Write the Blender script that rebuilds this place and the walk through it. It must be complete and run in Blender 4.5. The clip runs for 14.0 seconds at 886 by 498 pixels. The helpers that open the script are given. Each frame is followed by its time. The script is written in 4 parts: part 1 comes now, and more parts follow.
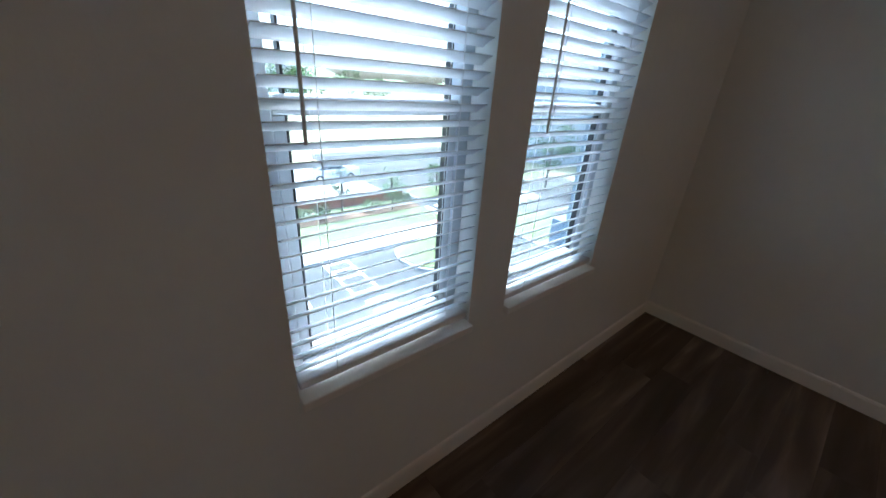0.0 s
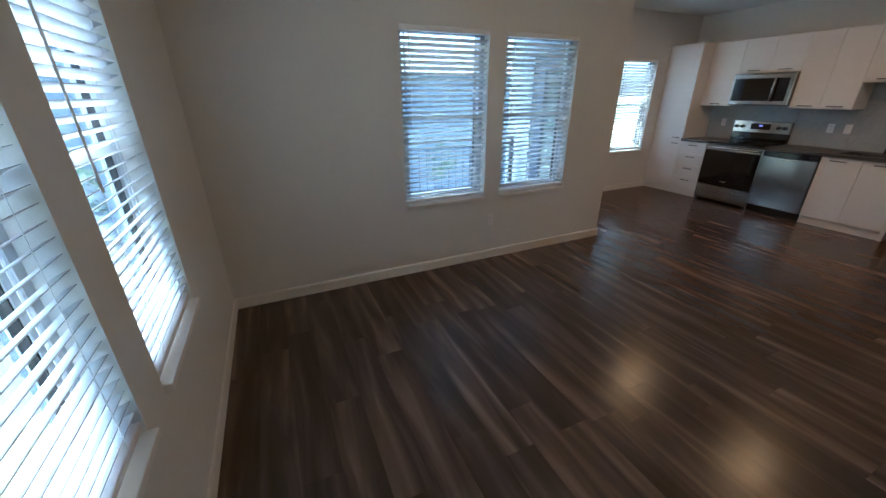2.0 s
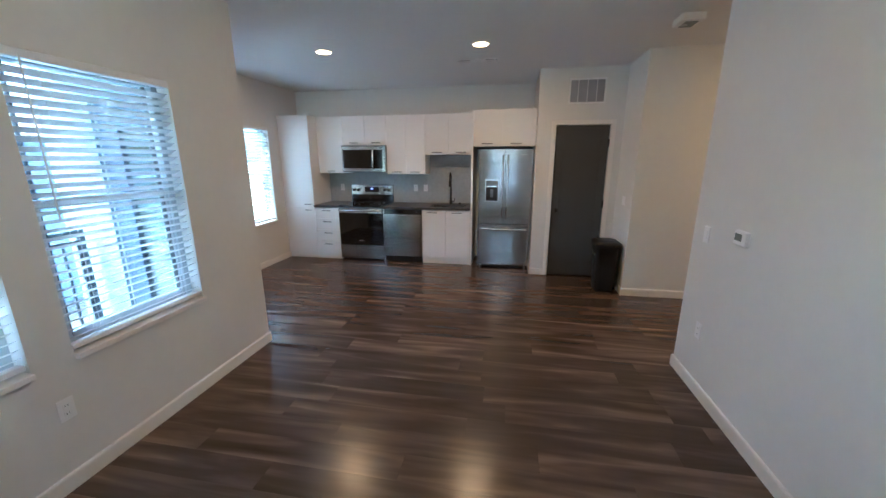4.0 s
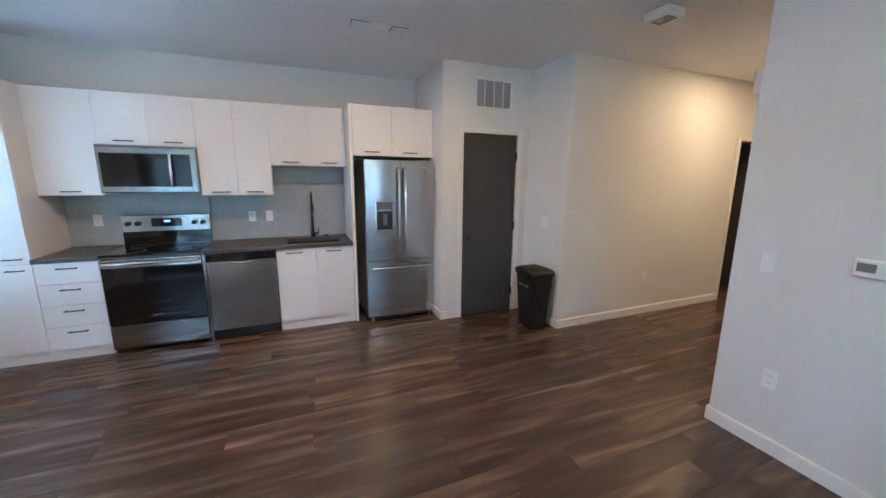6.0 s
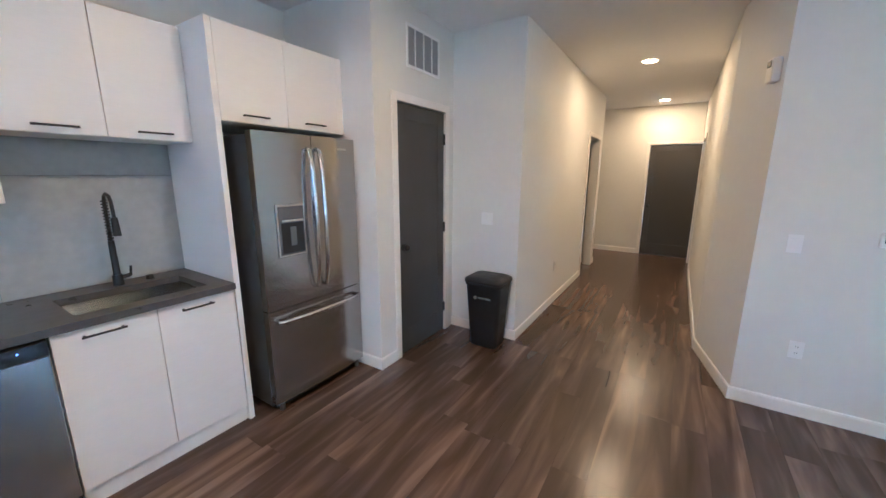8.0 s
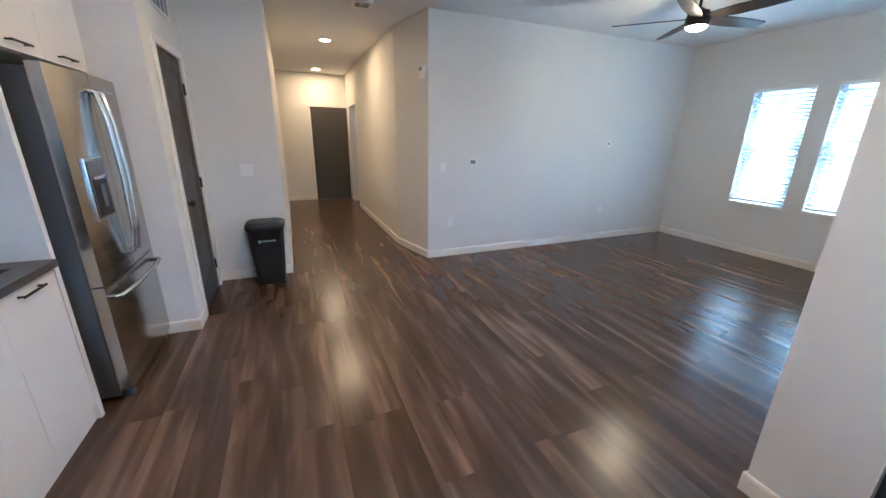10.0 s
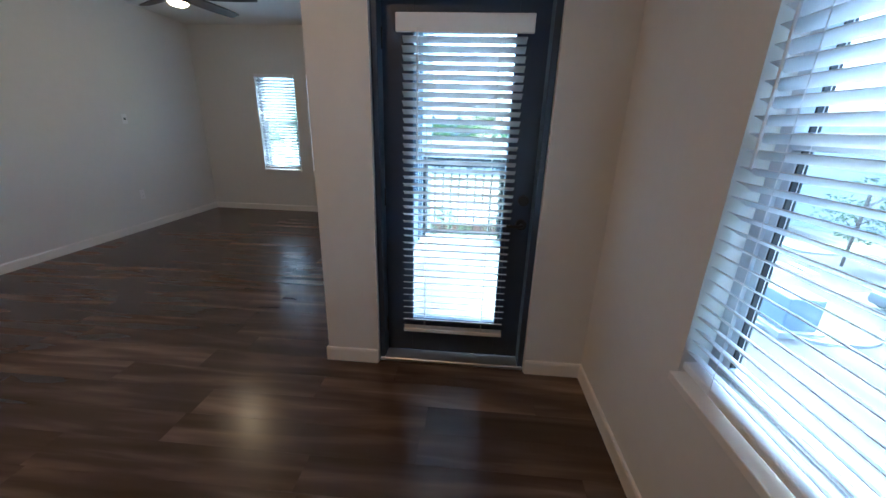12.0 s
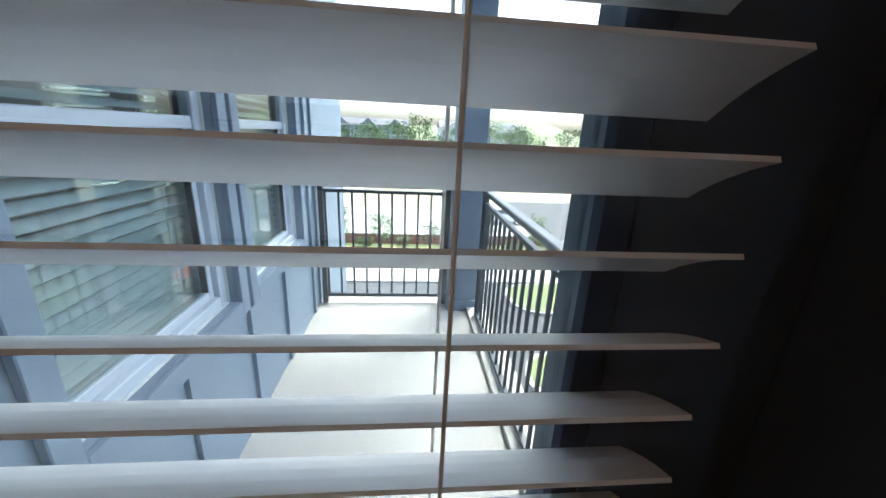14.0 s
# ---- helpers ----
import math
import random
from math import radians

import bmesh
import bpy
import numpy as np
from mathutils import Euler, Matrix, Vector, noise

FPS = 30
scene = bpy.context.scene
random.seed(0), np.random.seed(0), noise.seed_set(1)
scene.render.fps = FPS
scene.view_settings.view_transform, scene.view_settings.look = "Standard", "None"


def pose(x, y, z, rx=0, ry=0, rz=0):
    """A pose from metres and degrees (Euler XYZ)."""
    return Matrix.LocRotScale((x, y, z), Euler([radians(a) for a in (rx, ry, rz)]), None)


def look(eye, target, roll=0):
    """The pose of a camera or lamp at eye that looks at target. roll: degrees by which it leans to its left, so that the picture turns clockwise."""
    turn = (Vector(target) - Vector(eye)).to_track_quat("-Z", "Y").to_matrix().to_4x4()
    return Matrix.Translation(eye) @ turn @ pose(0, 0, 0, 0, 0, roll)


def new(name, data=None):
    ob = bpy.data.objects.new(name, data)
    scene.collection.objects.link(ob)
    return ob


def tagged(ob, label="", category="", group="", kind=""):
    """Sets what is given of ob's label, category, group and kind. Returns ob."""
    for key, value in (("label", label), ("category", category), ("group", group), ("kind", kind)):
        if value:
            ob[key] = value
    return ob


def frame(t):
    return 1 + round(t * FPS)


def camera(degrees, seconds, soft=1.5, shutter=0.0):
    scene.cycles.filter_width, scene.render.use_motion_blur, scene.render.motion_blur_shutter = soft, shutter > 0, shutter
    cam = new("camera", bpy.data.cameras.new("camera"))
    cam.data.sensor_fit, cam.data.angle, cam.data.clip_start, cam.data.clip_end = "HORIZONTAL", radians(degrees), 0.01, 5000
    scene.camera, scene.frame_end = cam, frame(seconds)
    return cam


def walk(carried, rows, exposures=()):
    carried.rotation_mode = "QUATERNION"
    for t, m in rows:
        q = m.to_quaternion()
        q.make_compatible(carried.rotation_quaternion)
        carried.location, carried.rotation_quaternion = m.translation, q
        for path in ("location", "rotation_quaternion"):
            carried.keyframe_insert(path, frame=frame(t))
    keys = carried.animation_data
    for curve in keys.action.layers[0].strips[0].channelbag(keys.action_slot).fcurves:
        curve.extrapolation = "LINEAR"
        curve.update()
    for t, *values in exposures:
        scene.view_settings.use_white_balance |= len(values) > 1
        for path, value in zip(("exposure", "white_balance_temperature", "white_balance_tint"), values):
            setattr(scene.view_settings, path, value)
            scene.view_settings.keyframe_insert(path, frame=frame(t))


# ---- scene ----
cam = camera(101.3, 14.0)
PATH = [
    (0, (2.77, 0.792, 1.495), (1.582, -0.590, 0.672), 3.8),
    (0.5, (2.916, 0.620, 1.485), (1.258, -0.203, 0.722), 2.8),
    (1, (3.02, 0.554, 1.562), (1.179, 0.337, 0.811), 0.2),
    (1.5, (3.031, 0.493, 1.617), (1.231, 0.864, 0.828), -0.3),
    (2, (3.055, 0.493, 1.628), (1.38, 1.255, 0.842), -0.4),
    (2.5, (3.058, 0.536, 1.585), (1.571, 1.664, 0.867), -0.6),
    (3, (2.863, 0.749, 1.635), (1.689, 2.229, 0.98), -0.4),
    (3.5, (2.528, 0.972, 1.645), (1.803, 2.751, 1.091), -0.2),
    (4, (2.146, 1.201, 1.644), (1.801, 3.112, 1.166), -0.1),
    (6.5, (0.872, 3.278, 1.581), (1.833, 4.996, 1.23), 0.3),
    (7, (0.814, 3.763, 1.561), (1.989, 5.34, 1.196), 0.3),
    (7.2, (0.793, 3.966, 1.548), (2.052, 5.477, 1.184), 0.2),
    (9.3, (-0.299, 5.385, 1.543), (1.628, 5.23, 1.032), 0.7),
    (9.5, (-0.402, 5.489, 1.505), (1.499, 5.154, 0.982), 0.5),
    (10, (-0.628, 5.691, 1.49), (1.137, 4.959, 0.898), 0.8),
    (10.5, (-0.835, 5.844, 1.518), (0.705, 4.741, 0.877), 1.0),
    (11, (-0.929, 5.957, 1.518), (0.231, 4.458, 0.879), 1.4),
    (11.5, (-0.895, 6.06, 1.522), (-0.267, 4.271, 0.885), 1.8),
    (12, (-0.848, 5.906, 1.446), (-0.715, 4.016, 0.805), 1.7),
    (12.5, (-0.771, 5.449, 1.423), (-0.83, 3.56, 0.768), 1.8),
    (13, (-0.756, 4.974, 1.408), (-0.858, 3.072, 0.798), 1.8),
    (13.5, (-0.897, 4.422, 1.448), (-0.985, 2.526, 0.816), 1.8),
    (13.8, (-0.932, 4.162, 1.425), (-1.122, 2.264, 0.822), 2.5),
    (14, (-0.939, 4.039, 1.442), (-1.13, 2.145, 0.83), 2.8),
]
EXPOSURES = [(0, 3.4, 5150, 5), (1.0, 3.6, 5250, 6), (2.0, 4.3, 5000, 1), (3.0, 5.05, 4700, -1), (4.0, 5.2, 4600, -2), (6.5, 5.72, 4300, -2), (9.5, 5.85, 4250, -3), (10.5, 5.4, 4350, -2), (11.5, 4.65, 4650, 0), (12.5, 4.0, 4900, 2), (13, 3.85, 5000, 4), (13.5, 3.45, 5250, 8), (14, 3.1, 6050, 9)]
walk(cam, [(t, look(*r)) for t, *r in PATH], EXPOSURES)

# ---------------- world and sun ----------------
world = bpy.data.worlds.new("sky")
scene.world = world
world.use_nodes = True
wn = world.node_tree
sky = wn.nodes.new("ShaderNodeTexSky")
sky.sky_type = "NISHITA"
sky.sun_disc = False
sky.sun_elevation = radians(66)
sky.sun_rotation = radians(215)
sky.air_density = 0.7
sky.dust_density = 6.0
sky.ozone_density = 0.4
wn.nodes["Background"].inputs[1].default_value = 0.15
wn.links.new(sky.outputs[0], wn.nodes["Background"].inputs[0])
sun_data = bpy.data.lights.new("sun", "SUN")
sun_data.energy = 0.6
sun_data.angle = radians(10)
sun_data.color = (1.0, 0.95, 0.88)
sun = new("sun", sun_data)
sun.matrix_world = look((-5.6, -8, 22), (0, 0, 0))


# ---------------- materials ----------------
def material(name, color, rough=0.5, metal=0.0, var=0.08, scale=6.0, bump=0.0, bump_scale=80.0, spec=0.5, stretch=(1, 1, 1), island=0.0, coat=0.0):
    """A painted or natural surface with tone variation at two scales and fine relief."""
    m = bpy.data.materials.new(name)
    m.use_nodes = True
    n, l = m.node_tree.nodes, m.node_tree.links
    b = n["Principled BSDF"]
    b.inputs["Roughness"].default_value = rough
    b.inputs["Metallic"].default_value = metal
    b.inputs["Specular IOR Level"].default_value = spec
    b.inputs["Coat Weight"].default_value = coat
    co = n.new("ShaderNodeTexCoord")
    mp = n.new("ShaderNodeMapping")
    mp.inputs["Scale"].default_value = stretch
    l.new(co.outputs["Object"], mp.inputs[0])
    a = n.new("ShaderNodeTexNoise")
    a.inputs["Scale"].default_value = scale
    a.inputs["Detail"].default_value = 4
    c = n.new("ShaderNodeTexNoise")
    c.inputs["Scale"].default_value = scale * 9
    c.inputs["Detail"].default_value = 3
    l.new(mp.outputs[0], a.inputs[0])
    l.new(mp.outputs[0], c.inputs[0])
    mx = n.new("ShaderNodeMath")
    mx.operation = "ADD"
    l.new(a.outputs["Fac"], mx.inputs[0])
    l.new(c.outputs["Fac"], mx.inputs[1])
    ramp = n.new("ShaderNodeMapRange")
    ramp.inputs["From Min"].default_value = 0.6
    ramp.inputs["From Max"].default_value = 1.4
    ramp.inputs["To Min"].default_value = 1 - var
    ramp.inputs["To Max"].default_value = 1 + var
    l.new(mx.outputs[0], ramp.inputs[0])
    vm = n.new("ShaderNodeVectorMath")
    vm.operation = "SCALE"
    vm.inputs[0].default_value = color
    l.new(ramp.outputs[0], vm.inputs["Scale"])
    out = vm.outputs[0]
    if island:
        gi = n.new("ShaderNodeNewGeometry")
        r2 = n.new("ShaderNodeMapRange")
        r2.inputs["To Min"].default_value = 1 - island
        r2.inputs["To Max"].default_value = 1 + island
        l.new(gi.outputs["Random Per Island"], r2.inputs[0])
        v2 = n.new("ShaderNodeVectorMath")
        v2.operation = "SCALE"
        l.new(out, v2.inputs[0])
        l.new(r2.outputs[0], v2.inputs["Scale"])
        out = v2.outputs[0]
    l.new(out, b.inputs["Base Color"])
    rr = n.new("ShaderNodeMapRange")
    rr.inputs["From Min"].default_value = 0.3
    rr.inputs["From Max"].default_value = 0.7
    rr.inputs["To Min"].default_value = max(0.03, rough * 0.85)
    rr.inputs["To Max"].default_value = min(1, rough * 1.15)
    l.new(a.outputs["Fac"], rr.inputs[0])
    l.new(rr.outputs[0], b.inputs["Roughness"])
    if bump:
        t = n.new("ShaderNodeTexNoise")
        t.inputs["Scale"].default_value = bump_scale
        t.inputs["Detail"].default_value = 3
        l.new(mp.outputs[0], t.inputs[0])
        bp = n.new("ShaderNodeBump")
        bp.inputs["Strength"].default_value = bump
        bp.inputs["Distance"].default_value = 0.004
        l.new(t.outputs["Fac"], bp.inputs["Height"])
        l.new(bp.outputs[0], b.inputs["Normal"])
    return m


def wood_floor():
    """Dark brown plank vinyl: streaky grain along x, each plank of its own tone."""
    m = bpy.data.materials.new("dark_plank")
    m.use_nodes = True
    n, l = m.node_tree.nodes, m.node_tree.links
    b = n["Principled BSDF"]
    co = n.new("ShaderNodeTexCoord")
    oi = n.new("ShaderNodeObjectInfo")
    off = n.new("ShaderNodeVectorMath")
    off.operation = "SCALE"
    off.inputs[0].default_value = (37, 11, 5)
    l.new(oi.outputs["Random"], off.inputs["Scale"])
    add = n.new("ShaderNodeVectorMath")
    l.new(co.outputs["Object"], add.inputs[0])
    l.new(off.outputs[0], add.inputs[1])
    mp = n.new("ShaderNodeMapping")
    mp.inputs["Scale"].default_value = (0.7, 6, 1)
    l.new(add.outputs[0], mp.inputs[0])
    a = n.new("ShaderNodeTexNoise")
    a.inputs["Scale"].default_value = 1.6
    a.inputs["Detail"].default_value = 3.5
    a.inputs["Roughness"].default_value = 0.45
    a.inputs["Distortion"].default_value = 0.5
    l.new(mp.outputs[0], a.inputs[0])
    mp2 = n.new("ShaderNodeMapping")
    mp2.inputs["Scale"].default_value = (3, 40, 1)
    l.new(add.outputs[0], mp2.inputs[0])
    g = n.new("ShaderNodeTexNoise")
    g.inputs["Scale"].default_value = 2
    g.inputs["Detail"].default_value = 3
    l.new(mp2.outputs[0], g.inputs[0])
    r = n.new("ShaderNodeValToRGB")
    e = r.color_ramp.elements
    e[0].position, e[0].color = 0.24, (0.042, 0.028, 0.021, 1)
    e[1].position, e[1].color = 0.84, (0.24, 0.165, 0.118, 1)
    k = e.new(0.5)
    k.color = (0.074, 0.048, 0.035, 1)
    k = e.new(0.64)
    k.color = (0.115, 0.076, 0.055, 1)
    s1 = n.new("ShaderNodeMath")
    s1.operation = "MULTIPLY_ADD"
    l.new(oi.outputs["Random"], s1.inputs[0])
    s1.inputs[1].default_value = 0.13
    l.new(a.outputs["Fac"], s1.inputs[2])
    s2 = n.new("ShaderNodeMath")
    s2.operation = "MULTIPLY_ADD"
    l.new(g.outputs["Fac"], s2.inputs[0])
    s2.inputs[1].default_value = 0.035
    l.new(s1.outputs[0], s2.inputs[2])
    s3 = n.new("ShaderNodeMath")
    s3.operation = "SUBTRACT"
    l.new(s2.outputs[0], s3.inputs[0])
    s3.inputs[1].default_value = 0.05
    l.new(s3.outputs[0], r.inputs[0])
    l.new(r.outputs[0], b.inputs["Base Color"])
    rr = n.new("ShaderNodeMapRange")
    rr.inputs["To Min"].default_value = 0.22
    rr.inputs["To Max"].default_value = 0.28
    l.new(g.outputs["Fac"], rr.inputs[0])
    l.new(rr.outputs[0], b.inputs["Roughness"])
    bp = n.new("ShaderNodeBump")
    bp.inputs["Strength"].default_value = 0.008
    bp.inputs["Distance"].default_value = 0.002
    l.new(g.outputs["Fac"], bp.inputs["Height"])
    l.new(bp.outputs[0], b.inputs["Normal"])
    return m


def glass_material(name, tint):
    m = bpy.data.materials.new(name)
    m.use_nodes = True
    n, l = m.node_tree.nodes, m.node_tree.links
    n.remove(n["Principled BSDF"])
    t = n.new("ShaderNodeBsdfTransparent")
    t.inputs[0].default_value = tint
    g = n.new("ShaderNodeBsdfGlossy")
    g.inputs["Roughness"].default_value = 0.02
    f = n.new("ShaderNodeLayerWeight")
    pw = n.new("ShaderNodeMath")
    pw.operation = "POWER"
    pw.inputs[1].default_value = 4
    l.new(f.outputs["Facing"], pw.inputs[0])
    ma = n.new("ShaderNodeMath")
    ma.operation = "MULTIPLY_ADD"
    ma.inputs[1].default_value = 0.6
    ma.inputs[2].default_value = 0.07
    l.new(pw.outputs[0], ma.inputs[0])
    mix = n.new("ShaderNodeMixShader")
    l.new(ma.outputs[0], mix.inputs[0])
    l.new(t.outputs[0], mix.inputs[1])
    l.new(g.outputs[0], mix.inputs[2])
    l.new(mix.outputs[0], n["Material Output"].inputs[0])
    return m


def glow(name, color, strength):
    m = bpy.data.materials.new(name)
    m.use_nodes = True
    b = m.node_tree.nodes["Principled BSDF"]
    b.inputs["Base Color"].default_value = (0.9, 0.9, 0.9, 1)
    b.inputs["Emission Color"].default_value = (*color, 1)
    b.inputs["Emission Strength"].default_value = strength
    return m


WALL = material("wall_paint", (0.725, 0.722, 0.69), 0.7, var=0.02, scale=2, bump=0.12, bump_scale=140, spec=0.3)
CEIL = material("ceiling_paint", (0.79, 0.79, 0.775), 0.85, var=0.02, scale=2, bump=0.15, bump_scale=120, spec=0.2)
TRIM = material("trim_paint", (0.80, 0.78, 0.74), 0.4, var=0.02, scale=3, bump=0.03)
WOOD = wood_floor()
SUBFLOOR = material("subfloor", (0.02, 0.014, 0.01), 0.8)
CAB = material("white_laminate", (0.80, 0.785, 0.76), 0.35, var=0.025, scale=3, bump=0.05, stretch=(1, 1, 6))
COUNTER = material("grey_quartz", (0.075, 0.073, 0.074), 0.32, var=0.18, scale=14, bump=0.03)
SPLASH = material("grey_stone_tile", (0.37, 0.385, 0.385), 0.42, var=0.13, scale=2.2, bump=0.05)
GROUT = material("grout", (0.25, 0.25, 0.25), 0.9)
STEEL = material("brushed_steel", (0.46, 0.455, 0.45), 0.19, 1.0, var=0.012, scale=0.7, stretch=(1, 1, 60), bump=0.02, bump_scale=10)
STEEL_D = material("dark_steel", (0.17, 0.175, 0.18), 0.4, 0.6, var=0.06, scale=4)
CHROME = material("polished_steel", (0.72, 0.71, 0.70), 0.16, 1.0, var=0.03)
BLACKGLASS = material("black_glass", (0.010, 0.010, 0.011), 0.07, var=0.1, spec=0.6)
BLACK = material("matt_black", (0.014, 0.014, 0.015), 0.45, var=0.15, scale=20)
BLACKPL = material("black_plastic", (0.012, 0.012, 0.013), 0.5, var=0.15, scale=15, bump=0.1, bump_scale=300)
DOOR = material("dark_grey_door_paint", (0.058, 0.056, 0.053), 0.5, var=0.05, scale=4, bump=0.04)
NAVY = material("dark_blue_grey_door_paint", (0.036, 0.053, 0.088), 0.42, var=0.06, scale=4, bump=0.04)
SLAT = material("white_blind_slat", (0.78, 0.79, 0.80), 0.4, var=0.03, scale=5, bump=0.04, stretch=(1, 20, 1))
slat_nodes = SLAT.node_tree
tl = slat_nodes.nodes.new("ShaderNodeBsdfTranslucent")
tl.inputs[0].default_value = (0.80, 0.81, 0.82, 1)
tmix = slat_nodes.nodes.new("ShaderNodeMixShader")
tmix.inputs[0].default_value = 0.24
slat_nodes.links.new(slat_nodes.nodes["Principled BSDF"].outputs[0], tmix.inputs[1])
slat_nodes.links.new(tl.outputs[0], tmix.inputs[2])
slat_nodes.links.new(tmix.outputs[0], slat_nodes.nodes["Material Output"].inputs[0])
FRAME = material("pale_grey_window_frame", (0.50, 0.54, 0.58), 0.4, var=0.03)
VINYL = material("white_vinyl", (0.80, 0.81, 0.82), 0.35, var=0.02)
CORD = material("blind_cord", (0.72, 0.72, 0.72), 0.8)
PLATE = material("white_plastic", (0.82, 0.82, 0.81), 0.35, var=0.02)
SCREEN = material("grey_display", (0.22, 0.25, 0.24), 0.25, var=0.05)
# flat grey that paints the grille's inner shade onto backing and louvres
VENT_SHADE = material("vent_shadow", (0.42, 0.43, 0.46), 0.8)
TAG = material("red_tag", (0.22, 0.08, 0.06), 0.5)
ALU = material("aluminium_sill", (0.55, 0.53, 0.50), 0.38, 0.9, var=0.1, scale=12)
GLASS = glass_material("clear_glass", (0.83, 0.89, 0.88, 1))
FANB = material("dark_bronze", (0.022, 0.018, 0.016), 0.38, 0.2, var=0.2, scale=8)
CANWARM = glow("warm_lamp", (1.0, 0.54, 0.22), 2.5)
FANGLOW = glow("fan_lamp", (1.0, 0.58, 0.26), 2)
LED = glow("blue_display", (0.12, 0.18, 1.0), 0.05)
SIDING = material("blue_grey_siding", (0.17, 0.215, 0.27), 0.6, var=0.04, scale=3, bump=0.08, stretch=(1, 1, 8))
CONCRETE = material("concrete", (0.31, 0.30, 0.285), 0.85, var=0.12, scale=3, bump=0.3, bump_scale=60)
IRON = material("dark_iron", (0.035, 0.04, 0.048), 0.45, 0.3, var=0.1)
POST = material("blue_grey_post", (0.12, 0.155, 0.205), 0.55, var=0.05)
ASPHALT = material("asphalt", (0.05, 0.05, 0.052), 0.9, var=0.15, scale=0.6, bump=0.3, bump_scale=40)
GRASS = material("lawn", (0.10, 0.125, 0.05), 0.95, var=0.35, scale=1.2, bump=0.6, bump_scale=30)
DRYLAND = material("far_land", (0.22, 0.21, 0.13), 0.95, var=0.3, scale=0.08)
KERB = material("kerb_concrete", (0.34, 0.33, 0.315), 0.85, var=0.1, scale=2)
PAINTW = material("road_paint", (0.72, 0.72, 0.70), 0.7, var=0.12, scale=6)
BRICK = material("brick_wall_red", (0.30, 0.13, 0.09), 0.85, var=0.2, scale=5, bump=0.3)
FACADE = material("pale_facade", (0.45, 0.46, 0.47), 0.7, var=0.06, scale=0.6)
FACADE2 = material("grey_facade", (0.17, 0.21, 0.26), 0.7, var=0.08, scale=0.6)
ROOF = material("dark_roof", (0.10, 0.10, 0.11), 0.85, var=0.15, scale=1.5, bump=0.3, bump_scale=12)
DARKWIN = material("window_dark", (0.06, 0.075, 0.09), 0.12)
LEAF = material("foliage", (0.075, 0.13, 0.04), 0.7, var=0.3, scale=2, island=0.45)
LEAFD = material("hedge_foliage", (0.10, 0.13, 0.05), 0.7, var=0.3, scale=2, island=0.45)
BARK = material("bark", (0.12, 0.09, 0.07), 0.9, var=0.25, scale=8, bump=0.5)
CARW = material("white_car_paint", (0.75, 0.76, 0.77), 0.2, coat=0.5)
CARG = material("grey_car_paint", (0.12, 0.13, 0.15), 0.2, 0.3, coat=0.5)
TACTILE = material("red_tactile_paving", (0.42, 0.12, 0.08), 0.8, var=0.1, scale=8, bump=0.3)
MULCH = material("brown_mulch", (0.14, 0.085, 0.055), 0.95, var=0.35, scale=4, bump=0.6, bump_scale=20)
TYRE = material("tyre_rubber", (0.02, 0.02, 0.02), 0.8)

# ---------------- building helpers ----------------
ORIGIN = {}


def box(bm, x0, x1, y0, y1, z0, z1, bev=0.0, seg=1):
    vs = [bm.verts.new(c) for c in ((x0, y0, z0), (x1, y0, z0), (x1, y1, z0), (x0, y1, z0), (x0, y0, z1), (x1, y0, z1), (x1, y1, z1), (x0, y1, z1))]
    fs = [bm.faces.new([vs[i] for i in q]) for q in ((3, 2, 1, 0), (4, 5, 6, 7), (0, 1, 5, 4), (1, 2, 6, 5), (2, 3, 7, 6), (3, 0, 4, 7))]
    if bev:
        es = list({e for f in fs for e in f.edges})
        bmesh.ops.bevel(bm, geom=es, offset=bev, segments=seg, affect="EDGES", profile=0.5)


def cyl(bm, p, q, r0, r1=None, n=16):
    """A capped round bar from p to q."""
    p, q = Vector(p), Vector(q)
    d = q - p
    m = Matrix.Translation((p + q) / 2) @ d.to_track_quat("Z", "Y").to_matrix().to_4x4()
    bmesh.ops.create_cone(bm, cap_ends=True, segments=n, radius1=r0, radius2=r0 if r1 is None else r1, depth=d.length, matrix=m)


def ring(bm, c, r_out, r_in, z0, z1, n=32):
    """A flat ring round the z axis."""
    rows = []
    for r, z in ((r_out, z0), (r_in, z0), (r_in, z1), (r_out, z1)):
        rows.append([bm.verts.new((c[0] + r * math.cos(2 * math.pi * i / n), c[1] + r * math.sin(2 * math.pi * i / n), z)) for i in range(n)])
    for k in range(4):
        a, b = rows[k], rows[(k + 1) % 4]
        for i in range(n):
            bm.faces.new((a[i], a[(i + 1) % n], b[(i + 1) % n], b[i]))


def tube(bm, pts, r, n=10):
    """A round bar bent along points."""
    pts = [Vector(p) for p in pts]
    prev = None
    for i, p in enumerate(pts):
        d = (pts[min(i + 1, len(pts) - 1)] - pts[max(i - 1, 0)]).normalized()
        u = d.orthogonal().normalized() if prev is None else (prev[1] - d * prev[1].dot(d)).normalized()
        v = d.cross(u)
        row = [bm.verts.new(p + r * (u * math.cos(2 * math.pi * k / n) + v * math.sin(2 * math.pi * k / n))) for k in range(n)]
        if prev:
            for k in range(n):
                bm.faces.new((prev[0][k], prev[0][(k + 1) % n], row[(k + 1) % n], row[k]))
        else:
            bm.faces.new(row[::-1])
        prev = (row, u)
    bm.faces.new(prev[0])


def smooth(bm, angle=40):
    for f in bm.faces:
        f.smooth = True
    for e in bm.edges:
        if len(e.link_faces) == 2 and e.calc_face_angle(0) > radians(angle):
            e.smooth = False


